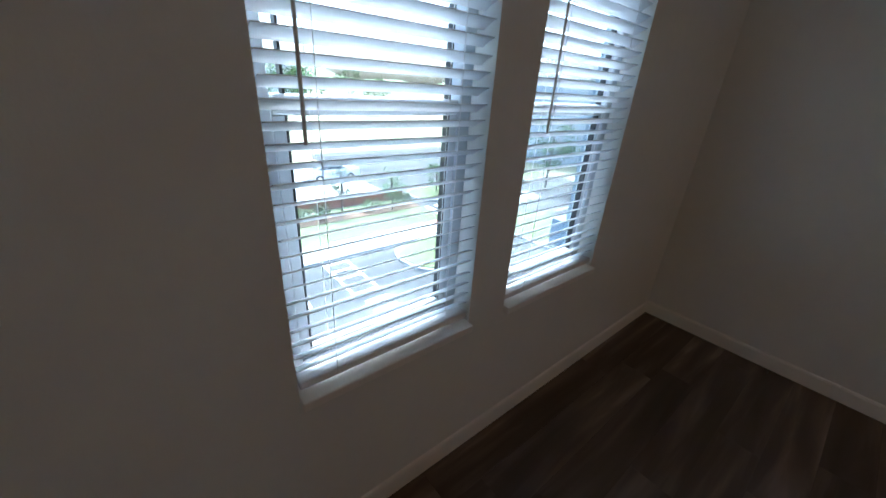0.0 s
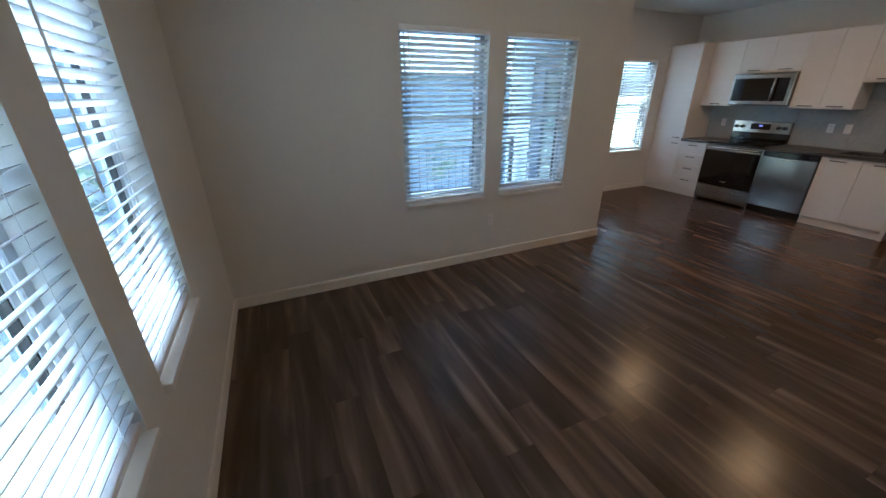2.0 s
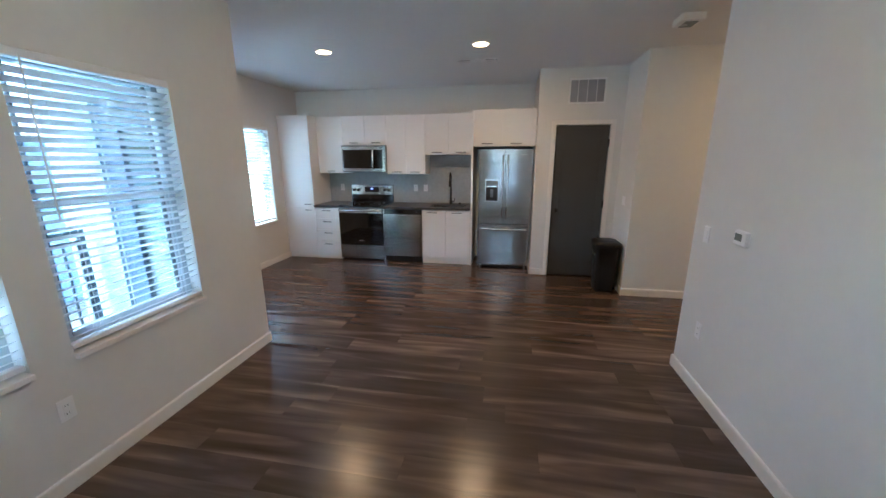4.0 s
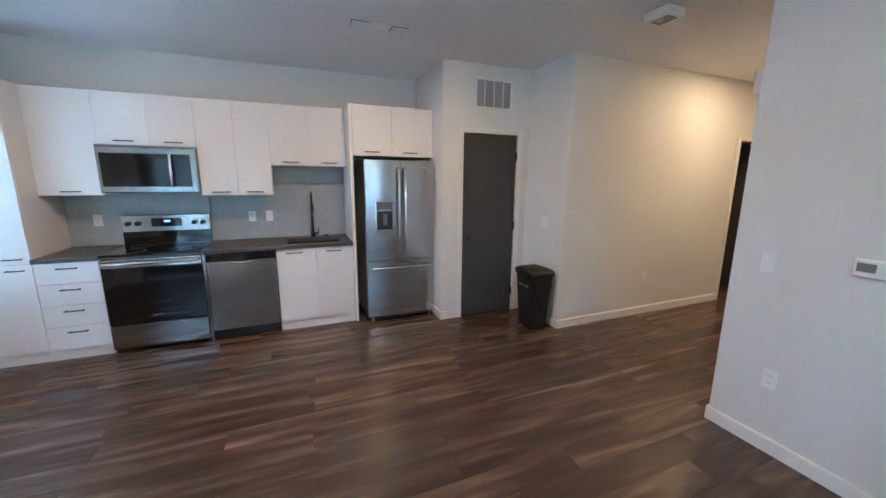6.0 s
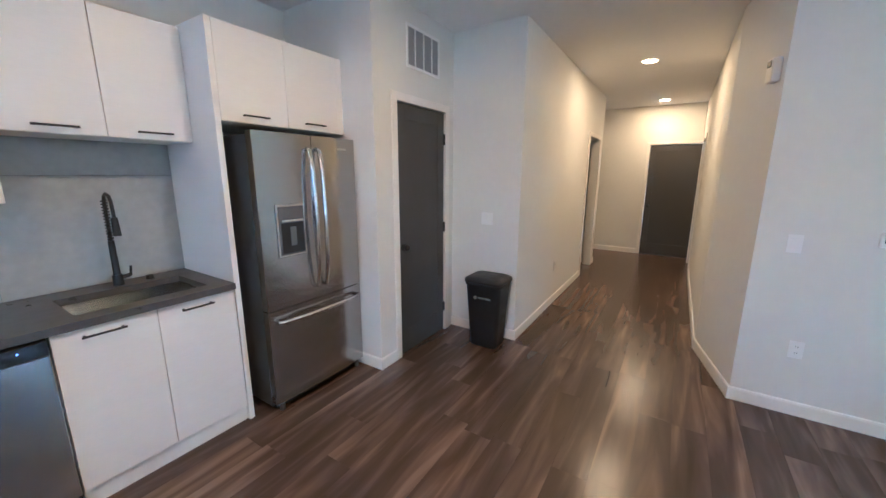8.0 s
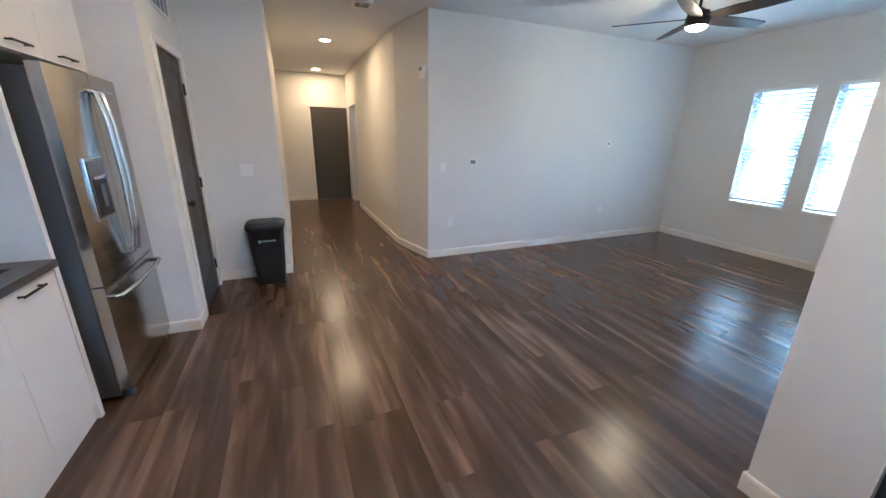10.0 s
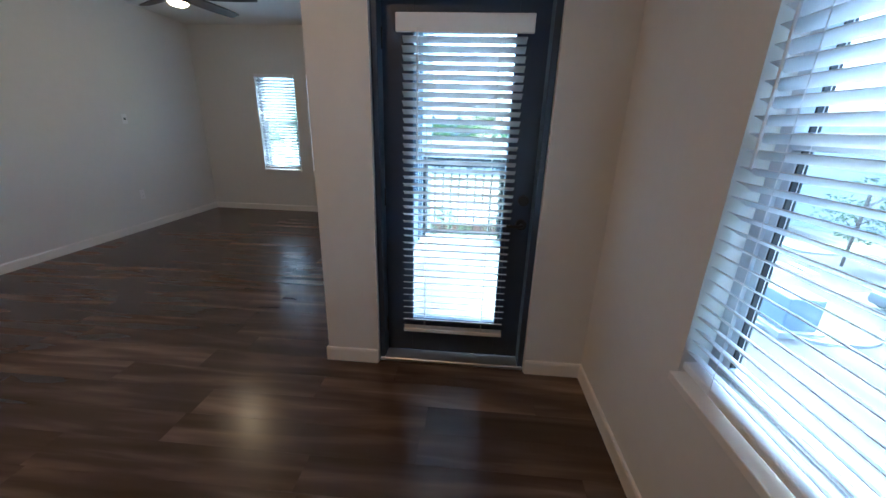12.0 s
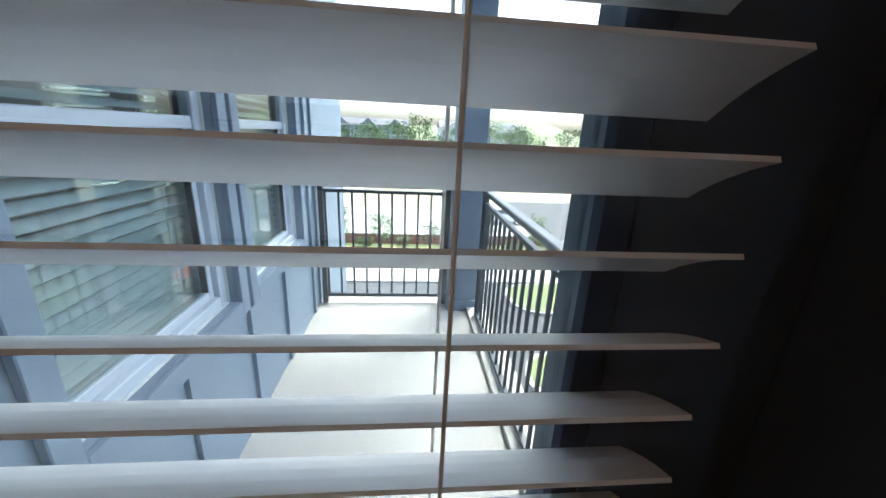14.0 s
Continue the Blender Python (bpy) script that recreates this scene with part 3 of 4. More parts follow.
part("base", bmc((1.185, 7.29, 0.914), (1.185, 7.29, 0.975), 0.026, 0.023, 20), BLACK, fa)
part("stem", bmc((1.185, 7.29, 0.975), (1.185, 7.29, 1.17), 0.017, 0.015, 16), BLACK, fa)
bm = bmesh.new()
pts = [(1.185 + 0.013 * math.cos(k * 0.8), 7.29 + 0.013 * math.sin(k * 0.8) - 0.0, 1.17 + k * 0.0021) for k in range(110)]
tube(bm, pts, 0.0038, 6)
smooth(bm)
part("spring", bm, BLACK, fa)
bm = bmesh.new()
tube(bm, [(1.185, 7.29, 1.12), (1.185, 7.29, 1.39), (1.185, 7.275, 1.42), (1.185, 7.24, 1.435), (1.185, 7.20, 1.425), (1.185, 7.18, 1.39), (1.185, 7.175, 1.30)], 0.0085)
smooth(bm)
part("neck", bm, BLACK, fa)
part("spray_head", bmc((1.185, 7.175, 1.31), (1.185, 7.172, 1.21), 0.015, 0.019, 16), BLACK, fa)
bm = bmc((1.205, 7.29, 0.955), (1.245, 7.285, 0.962), 0.012, 0.011, 12)
cyl(bm, (1.245, 7.285, 0.958), (1.250, 7.280, 1.015), 0.007, 0.006, 10)
part("lever", bm, BLACK, fa)
solid("air_switch", bmc((1.335, 7.29, 0.914), (1.335, 7.29, 0.937), 0.021, 0.017, 20), BLACK, "small black round cap on the worktop beside the tap", "cap")

# range
r = thing("range_cooker", "stainless steel electric range with black glass top and oven door", "range", (-0.225, 7.05, 0))
rx0, rx1 = -0.602, 0.156
part("body", bmb(rx0, rx1, YF + 0.012, YB - 0.02, 0.03, 0.895), STEEL_D, r)
part("cooktop", bmb(rx0 - 0.001, rx1 + 0.001, YF - 0.012, YB - 0.075, 0.896, 0.918, bev=0.004), BLACKGLASS, r, "black glass cooktop")
for x, y, q in ((-0.42, 6.93, 0.105), (-0.04, 6.93, 0.085), (-0.42, 7.18, 0.08), (-0.04, 7.18, 0.10)):
    bm = bmesh.new()
    ring(bm, (x, y), q, q - 0.004, 0.918, 0.9186, 40)
    part("burner_ring", bm, STEEL_D, r, "grey printed burner ring")
bg = part("control_panel", bmb(rx0, rx1, YB - 0.085, YB - 0.02, 1.045, 1.215, bev=0.006), STEEL, r, "stainless control panel")
part("vent_strip", bmb(rx0 + 0.002, rx1 - 0.002, YB - 0.08, YB - 0.022, 0.919, 1.044), BLACKGLASS, r)
part("display", bmb(-0.355, -0.095, YB - 0.089, YB - 0.084, 1.095, 1.180, bev=0.001), BLACKGLASS, bg)
part("digits", bmb(-0.245, -0.195, YB - 0.0903, YB - 0.0892, 1.140, 1.160), LED, bg, "blue clock digits")
for x in (-0.545, -0.465, 0.015, 0.090):
    bm = bmc((x, YB - 0.086, 1.13), (x, YB - 0.118, 1.13), 0.026, 0.021, 20)
    box(bm, x - 0.003, x + 0.003, YB - 0.121, YB - 0.117, 1.112, 1.148)
    part("knob", bm, BLACK, bg, "black control knob")
od = part("oven_door", bmb(rx0 + 0.003, rx1 - 0.003, YF - 0.030, YF + 0.010, 0.27, 0.875, bev=0.004), BLACKGLASS, r, "black glass oven door")
part("door_trim", bmb(rx0 + 0.003, rx1 - 0.003, YF - 0.034, YF - 0.0305, 0.80, 0.875, bev=0.001), STEEL, od)
bm = bmesh.new()
tube(bm, [(rx0 + 0.02, YF - 0.034, 0.845), (rx0 + 0.022, YF - 0.075, 0.845), (-0.225, YF - 0.085, 0.845), (rx1 - 0.022, YF - 0.075, 0.845), (rx1 - 0.02, YF - 0.034, 0.845)], 0.013)
smooth(bm)
part("handle", bm, CHROME, od, "stainless bar handle")
part("badge", bmb(-0.265, -0.185, YF - 0.0312, YF - 0.0302, 0.335, 0.350), CHROME, od)
part("drawer", bmb(rx0 + 0.003, rx1 - 0.003, YF - 0.028, YF + 0.010, 0.045, 0.262, bev=0.004), STEEL, r, "stainless storage drawer")
for x in (rx0 + 0.04, rx1 - 0.04):
    part("foot", bmc((x, YF + 0.06, 0.001), (x, YF + 0.06, 0.035), 0.016, n=12), BLACK, r)

# microwave
mw = thing("microwave", "stainless over-the-range microwave under a wall cabinet", "microwave", (-0.21, 7.2, 1.44))
mx0, mx1 = -0.583, 0.163
part("body", bmb(mx0, mx1, 7.0, YB - 0.02, 1.445, 1.873), STEEL_D, mw)
md = part("door", bmb(mx0, mx1, 6.965, 6.999, 1.452, 1.873, bev=0.005), STEEL, mw)
part("window_glass", bmb(mx0 + 0.025, mx1 - 0.05, 6.959, 6.9645, 1.505, 1.800, bev=0.003), BLACKGLASS, md)
part("vent_grille", bmb(mx0 + 0.01, mx1 - 0.01, 6.9605, 6.9645, 1.852, 1.857), BLACK, md)
bm = bmesh.new()
tube(bm, [(-0.035, 6.962, 1.80), (-0.035, 6.925, 1.79), (-0.035, 6.912, 1.65), (-0.035, 6.925, 1.52), (-0.035, 6.962, 1.505)], 0.012)
smooth(bm)
part("handle", bm, CHROME, md, "curved stainless handle")

# dishwasher
dw = thing("dishwasher", "stainless dishwasher under the worktop", "dishwasher", (0.48, 7.0, 0))
part("body", bmb(0.185, 0.792, YF + 0.012, YB - 0.05, 0.02, 0.87), BLACKPL, dw)
dd = part("door", bmb(0.187, 0.790, YF - 0.022, YF + 0.010, 0.105, 0.80, bev=0.004), STEEL, dw)
part("control_strip", bmb(0.187, 0.790, YF - 0.024, YF + 0.010, 0.803, 0.868, bev=0.003), BLACKGLASS, dw, "black control strip")
part("indicator", bmb(0.70, 0.706, YF - 0.0252, YF - 0.0242, 0.838, 0.844), LED, dw)
bm = bmesh.new()
tube(bm, [(0.40, YF - 0.02, 0.792), (0.405, YF - 0.045, 0.79), (0.44, YF - 0.055, 0.783), (0.49, YF - 0.058, 0.780), (0.54, YF - 0.055, 0.783), (0.575, YF - 0.045, 0.79), (0.58, YF - 0.02, 0.792)], 0.012)
smooth(bm)
part("handle", bm, CHROME, dd, "polished pocket handle")
part("kick_plate", bmb(0.187, 0.790, YF + 0.03, YF + 0.05, 0.003, 0.10), BLACKPL, dw)
solid("filler_strip", bmb(0.159, 0.184, YF - 0.018, YF + 0.02, 0.001, 0.876, bev=0.001), STEEL, "narrow stainless strip between range and dishwasher", "strip")

# refrigerator
fr = thing("refrigerator", "stainless french-door refrigerator with water dispenser", "refrigerator", (2.08, 7.0, 0))
fx0, fx1 = 1.695, 2.468
yf = 6.655
part("body", bmb(fx0 + 0.004, fx1 - 0.004, yf + 0.075, YB - 0.03, 0.03, 1.765, bev=0.004), STEEL_D, fr, "dark grey cabinet sides")
mid = (fx0 + fx1) / 2


def bowed(x0, x1, z0, z1, depth=0.07, bow=0.016):
    """A door whose front bows out across the whole appliance."""
    bm = bmesh.new()
    n = 8
    half = (fx1 - fx0) / 2
    rows = []
    for i in range(n + 1):
        x = x0 + (x1 - x0) * i / n
        y = yf + bow * ((x - mid) / half) ** 2
        rows.append([bm.verts.new(c) for c in ((x, y, z0), (x, y, z1), (x, yf + depth, z1), (x, yf + depth, z0))])
    for p, q in zip(rows, rows[1:]):
        for k in range(4):
            bm.faces.new((p[k], p[(k + 1) % 4], q[(k + 1) % 4], q[k]))
    bm.faces.new(rows[0])
    bm.faces.new(rows[-1][::-1])
    bmesh.ops.bevel(bm, geom=[e for e in bm.edges if e.is_manifold and e.calc_face_angle(0) > 1], offset=0.005, segments=2, affect="EDGES")
    smooth(bm, 30)
    return bm


dl = part("door", bowed(fx0, mid - 0.0025, 0.705, 1.785), STEEL, fr)
dr = part("door", bowed(mid + 0.0025, fx1, 0.705, 1.785), STEEL, fr)
fz = part("freezer_drawer", bowed(fx0, fx1, 0.065, 0.697), STEEL, fr)
for x, par in ((mid - 0.035, dl), (mid + 0.035, dr)):
    bm = bmesh.new()
    tube(bm, [(x, yf + 0.004, 1.70), (x, yf - 0.03, 1.69), (x, yf - 0.052, 1.55), (x, yf - 0.062, 1.25), (x, yf - 0.052, 0.95), (x, yf - 0.03, 0.80), (x, yf + 0.004, 0.79)], 0.0135)
    smooth(bm)
    part("handle", bm, CHROME, par, "long curved polished handle")
bm = bmesh.new()
tube(bm, [(fx0 + 0.05, yf + 0.014, 0.625), (fx0 + 0.055, yf - 0.03, 0.628), (mid - 0.15, yf - 0.052, 0.628), (mid + 0.15, yf - 0.052, 0.628), (fx1 - 0.055, yf - 0.03, 0.628), (fx1 - 0.05, yf + 0.014, 0.625)], 0.0135)
smooth(bm)
part("handle", bm, CHROME, fz, "long curved polished handle")
ds = part("dispenser", bmb(fx0 + 0.100, fx0 + 0.300, yf - 0.004, yf + 0.012, 1.03, 1.36, bev=0.004), CHROME, dl, "water dispenser with polished surround")
part("recess", bmb(fx0 + 0.112, fx0 + 0.288, yf - 0.008, yf - 0.0045, 1.045, 1.345, bev=0.002), STEEL_D, ds)
part("cavity", bmb(fx0 + 0.122, fx0 + 0.278, yf - 0.0115, yf - 0.0085, 1.055, 1.245), BLACKPL, ds, "dark dispenser cavity")
part("drip_lip", bmb(fx0 + 0.125, fx0 + 0.275, yf - 0.022, yf - 0.008, 1.25, 1.268, bev=0.003), CHROME, ds)
part("paddle", bmb(fx0 + 0.18, fx0 + 0.222, yf - 0.016, yf - 0.0118, 1.10, 1.22, bev=0.002), STEEL_D, ds)
part("badge", bmb(fx1 - 0.17, fx1 - 0.09, yf + 0.0030, yf + 0.0075, 1.705, 1.718), CHROME, dr)
part("base_grille", bmb(fx0 + 0.02, fx1 - 0.02, yf + 0.05, yf + 0.09, 0.02, 0.062), BLACKPL, fr)
for x in (fx0 + 0.05, fx1 - 0.05):
    part("foot", bmc((x, yf + 0.04, 0.001), (x, yf + 0.04, 0.06), 0.018, n=12), STEEL_D, fr)

# outlets and switches
def plate(name, label, m, w=0.072, h=0.116, kind_="outlet"):
    """A wall plate; local y points into the wall."""
    p = thing(name, label, "switch" if kind_ == "rocker" else "outlet")
    p.matrix_world = m
    ORIGIN[p.name] = Vector((0, 0, 0))
    part("cover", bmb(-w / 2, w / 2, -0.006, -0.0005, -h / 2, h / 2, bev=0.002), PLATE, p)
    if kind_ == "outlet":
        for z in (0.022, -0.022):
            part("socket", bmb(-0.016, 0.016, -0.0085, -0.0062, z - 0.014, z + 0.014, bev=0.002), PLATE, p)
            for x in (-0.006, 0.006):
                part("slot", bmb(x - 0.001, x + 0.001, -0.0093, -0.0087, z - 0.005, z + 0.005), BLACK, p)
    elif kind_ == "rocker":
        n = max(1, round(w / 0.072))
        for k in range(n):
            c = (k - (n - 1) / 2) * 0.046
            part("rocker", bmb(c - 0.016, c + 0.016, -0.009, -0.0062, -0.033, 0.033, bev=0.002), PLATE, p)
    return p


for x in (0.555, 0.73):
    plate("outlet", "white wall outlet on the grey backsplash", on_wall(x, YB - 0.012, 1.168, 0))
plate("outlet", "white wall outlet on the grey backsplash", on_wall(-0.80, YB - 0.012, 1.168, 0))
plate("light_switch", "white double rocker light switch on the wall", on_wall(XC, 6.10, 1.14, -90), w=0.118, kind_="rocker")
plate("outlet", "white wall outlet low on the hall wall", on_wall(4.82, YH, 0.46, 0))
plate("light_switch", "white rocker light switch near the wall's end", on_wall(XR, 3.985, 1.13, -90), kind_="rocker")
plate("outlet", "white wall outlet low on the wall", on_wall(XR, 3.88, 0.45, -90))
cp = plate("cable_outlet", "white cable plate with a grey port on the wall", on_wall(XR, 1.40, 1.42, -90), kind_="port")
part("port", bmb(-0.016, 0.016, -0.010, -0.0062, -0.014, 0.014, bev=0.002), SCREEN, cp, "grey port")
plate("outlet", "white wall outlet low on the living room wall", on_wall(XR, 1.40, 0.47, -90))
plate("outlet", "white wall outlet between the windows, low on the wall", on_wall(0, 2.42, 0.43, 90))
th = thing("thermostat", "white wall thermostat with a grey display", "thermostat", (XR, 3.58, 1.19))
part("body", bmb(XR - 0.026, XR - 0.0005, 3.520, 3.640, 1.145, 1.232, bev=0.006), PLATE, th)
part("display", bmb(XR - 0.0285, XR - 0.0262, 3.56, 3.625, 1.172, 1.214), SCREEN, th, "grey display")
al = thing("alarm_sounder", "small white alarm box high on the slanted wall", "alarm")
al.matrix_world = pose(XR + 0.085, YE + 0.020, 2.17, 0, 0, 13)
ORIGIN[al.name] = Vector((0, 0, 0))
part("body", bmb(-0.04, 0.04, 0.0005, 0.05, -0.07, 0.07, bev=0.006), PLATE, al)
part("lens", bmb(-0.025, 0.025, 0.0505, 0.054, 0.02, 0.055, bev=0.001), SCREEN, al)


# ---------------- inner doors ----------------
def casing(along, a, b, c, out, top, w=0.062):
    """White casing round an opening, on the face at c, standing out by out."""
    lo, hi = sorted((c, c + out))
    for p, q, z0, z1 in ((a - w, a, 0.001, top + w), (b, b + w, 0.001, top + w), (a, b, top, top + w)):
        bm = bmb(p, q, lo, hi, z0, z1, bev=0.003) if along == "x" else bmb(lo, hi, p, q, z0, z1, bev=0.003)
        solid("door_casing", bm, TRIM, "white painted door casing", "casing", "structure")


def door_leaf(name, label, m, w, h, knob_left=True):
    """A panelled leaf; local x to the right, y away from the viewer, hinge side opposite the knob."""
    t = thing(name, label, "door", kind="structure")
    t.matrix_world = m
    ORIGIN[t.name] = Vector((0, 0, 0))
    part("leaf", bmb(0.003, w - 0.003, 0.0, 0.036, 0.012, h - 0.004, bev=0.002), DOOR, t)
    e = 0.10
    for a in ((0.003, e, 0.012, h - 0.004), (w - e, w - 0.003, 0.012, h - 0.004), (e, w - e, 0.012, 0.22), (e, w - e, h - 0.12, h - 0.004)):
        part("stile", bmb(a[0], a[1], -0.006, -0.0002, a[2], a[3], bev=0.002), DOOR, t)
    x = 0.062 if knob_left else w - 0.062
    k = part("knob", bmc((x, -0.006, 0.95), (x, -0.016, 0.95), 0.03, 0.029, 20), BLACK, t, "black round door knob")
    bm = bmesh.new()
    bmesh.ops.create_uvsphere(bm, u_segments=16, v_segments=10, radius=0.027, matrix=Matrix.Translation((x, -0.048, 0.95)) @ Matrix.Diagonal((1, 0.8, 1, 1)))
    cyl(bm, (x, -0.016, 0.95), (x, -0.035, 0.95), 0.012, n=12)
    smooth(bm)
    part("grip", bm, BLACK, k)
    hx = w + 0.001 if knob_left else -0.001
    for z in (0.25, 1.05, 1.85):
        bm = bmb(hx - 0.014, hx + 0.010, -0.010, -0.0065, z - 0.045, z + 0.045)
        cyl(bm, (hx, -0.014, z - 0.048), (hx, -0.014, z + 0.048), 0.007, n=10)
        part("hinge", bm, BLACK, t, "black hinge")
    return t


door_leaf("door_2", "dark grey painted pantry door, closed", pose(PD[0] + 0.004, YP + 0.012, 0), PD[1] - PD[0] - 0.010, 2.08)
casing("x", PD[0], PD[1], YP, -0.014, PD[2])
door_leaf("door_3", "dark grey painted entry door at the hall's end, closed", pose(XE + 0.012, 5.150, 0, 0, 0, -90), 0.872, 2.08)
casing("y", 4.27, 5.155, XE, -0.014, 2.09, 0.05)
door_leaf("door_4", "dark grey painted bedroom door, standing open", pose(HD[1] - 0.02, YH + 0.135, 0, 0, 0, 100), 0.72, 2.08)
casing("x", HD[0], HD[1], YH, -0.014, HD[2])
casing("x", 7.35, 8.15, 4.35, 0.014, 2.09)
door_leaf("door_5", "dark grey painted closet door, standing ajar", pose(7.37, 4.29, 0, 0, 0, -70), 0.77, 2.08)

# return-air grille above the pantry door
v = thing("wall_vent", "white return-air grille above the pantry door", "vent", (3.08, YP, 2.35))
vx0, vx1, vz0, vz1 = 2.86, 3.315, 2.345, 2.655
part("backing", bmb(vx0 + 0.01, vx1 - 0.01, YP - 0.003, YP - 0.001, vz0 + 0.01, vz1 - 0.01), VENT_SHADE, v, "backing coloured grey for the shade behind the louvres")
for a in ((vx0, vx1, vz0, vz0 + 0.022), (vx0, vx1, vz1 - 0.022, vz1), (vx0, vx0 + 0.022, vz0 + 0.022, vz1 - 0.022), (vx1 - 0.022, vx1, vz0 + 0.022, vz1 - 0.022)):
    part("frame", bmb(a[0], a[1], YP - 0.012, YP - 0.0032, a[2], a[3], bev=0.002), PLATE, v)
for k in (1, 2, 3):
    x = vx0 + (vx1 - vx0) * k / 4
    part("mullion", bmb(x - 0.005, x + 0.005, YP - 0.011, YP - 0.0032, vz0 + 0.022, vz1 - 0.022), PLATE, v)
vm_ = None
for k in range(22):
    z = vz0 + 0.03 + k * 0.0118
    if vm_ is None:
        bm = bmb(vx0 + 0.022, vx1 - 0.022, -0.0045, 0.0045, -0.0008, 0.0008)
        bmesh.ops.rotate(bm, cent=(0, 0, 0), matrix=Matrix.Rotation(radians(40), 3, "X"), verts=bm.verts)
        bmesh.ops.translate(bm, vec=-ORIGIN[v.name] + Vector((0, YP - 0.0065, 0)), verts=bm.verts)
        vm_ = mesh_of(bm, "slat", VENT_SHADE)
    ob = new("slat", vm_)
    ob.parent = v
    ob.location = (0, 0, z)

# dustbin
tb = thing("dustbin", "black plastic dustbin with a lid, against the wall", "dustbin", (3.39, 6.0, 0))


def rounded(bm, cx, cy, w, d, z, rad, n=6):
    out = []
    for sx, sy, a0 in ((1, 1, 0), (-1, 1, 90), (-1, -1, 180), (1, -1, 270)):
        for k in range(n + 1):
            a = radians(a0 + 90 * k / n)
            out.append(bm.verts.new((cx + sx * (w / 2 - rad) + rad * math.cos(a), cy + sy * (d / 2 - rad) + rad * math.sin(a), z)))
    return out


def loft(bm, loops, cap0=True, cap1=True):
    for a, b in zip(loops, loops[1:]):
        n = len(a)
        for i in range(n):
            bm.faces.new((a[i], a[(i + 1) % n], b[(i + 1) % n], b[i]))
    if cap0:
        bm.faces.new(loops[0][::-1])
    if cap1:
        bm.faces.new(loops[-1])


bm = bmesh.new()
cx, cy = 3.385, 5.985
loft(bm, [rounded(bm, cx, cy, w, dd_, z, 0.05) for w, dd_, z in ((0.215, 0.255, 0.002), (0.225, 0.265, 0.012), (0.25, 0.30, 0.30), (0.275, 0.335, 0.575), (0.295, 0.35, 0.58), (0.295, 0.35, 0.60))])
smooth(bm, 50)
part("bin", bm, BLACKPL, tb)
bm = bmesh.new()
loft(bm, [rounded(bm, cx, cy, w, dd_, z, 0.05) for w, dd_, z in ((0.305, 0.36, 0.602), (0.31, 0.365, 0.612), (0.30, 0.355, 0.635), (0.24, 0.29, 0.652))])
smooth(bm, 50)
part("lid", bm, BLACKPL, tb)
bm = bmc((cx - 0.136, cy + 0.06, 0.47), (cx - 0.142, cy + 0.06, 0.47), 0.016, n=18)
box(bm, cx - 0.140, cx - 0.132, cy - 0.085, cy + 0.035, 0.463, 0.478)
part("badge", bm, SCREEN, tb, "grey badge")

# ---------------- ceiling fittings ----------------
def downlight(x, y):
    t = thing("downlight", "round recessed ceiling light, lit warm", "ceiling light", (x, y, H), group="recessed ceiling lights")
    bm = bmesh.new()
    ring(bm, (x, y), 0.092, 0.072, H - 0.008, H - 0.0005, 36)
    part("trim_ring", bm, PLATE, t)
    part("lens", bmc((x, y, H - 0.006), (x, y, H - 0.002), 0.0715, n=36), CANWARM, t, "glowing warm lens")
    ld = bpy.data.lights.new("downlight_lamp", "AREA")
    ld.shape = "DISK"
    ld.size = 0.13
    ld.energy = 0.40
    ld.color = (1.0, 0.51, 0.21)
    lo = new("downlight_lamp", ld)
    lo.location = (x, y, H - 0.012)


for x, y in ((0.09, 5.27), (1.80, 5.30), (5.44, 5.05), (8.05, 4.99)):
    downlight(x, y)

cv = thing("ceiling_vent", "white rectangular supply vent in the ceiling", "vent", (1.70, 5.94, H))
for x0 in (1.48, 1.80):
    part("frame", bmb(x0, x0 + 0.16, 5.86, 6.02, H - 0.008, H - 0.0005, bev=0.003), PLATE, cv)
    # black sheet paints the dark of the duct; the frame plate is closed
    part("backing", bmb(x0 + 0.014, x0 + 0.146, 5.878, 6.002, H - 0.0095, H - 0.0082), BLACK, cv, "black sheet in place of the shaded opening behind the louvres")
    for k in range(5):
        part("slat", bmb(x0 + 0.018, x0 + 0.142, 5.885 + k * 0.026, 5.893 + k * 0.026, H - 0.018, H - 0.0098), PLATE, cv)
part("cover", bmb(1.645, 1.795, 5.88, 6.0, H - 0.006, H - 0.0005, bev=0.002), PLATE, cv)
bx = thing("ceiling_box", "white rectangular alarm box on the ceiling", "alarm", (3.55, 4.87, H))
part("body", bmb(3.46, 3.64, 4.77, 4.97, H - 0.06, H - 0.0005, bev=0.012, seg=2), PLATE, bx)
part("lens", bmb(3.50, 3.60, 4.80, 4.94, H - 0.066, H - 0.0602, bev=0.002), SCREEN, bx)

# ceiling fan
FX, FY = 1.93, 2.21
fan = thing("ceiling_fan", "dark bronze five-blade ceiling fan with a lit lamp, at rest", "fan", (FX, FY, H))
part("canopy", bmc((FX, FY, H - 0.001), (FX, FY, H - 0.06), 0.07, 0.045, 28), FANB, fan)
part("downrod", bmc((FX, FY, H - 0.06), (FX, FY, H - 0.20), 0.013, n=14), FANB, fan)
bm = bmesh.new()
for z0, z1, a, b in ((0.19, 0.22, 0.03, 0.06), (0.22, 0.30, 0.085, 0.10), (0.30, 0.335, 0.10, 0.088)):
    cyl(bm, (FX, FY, H - z0), (FX, FY, H - z1), a, b, 32)
smooth(bm, 30)
part("motor_housing", bm, FANB, fan)
bm = bmesh.new()
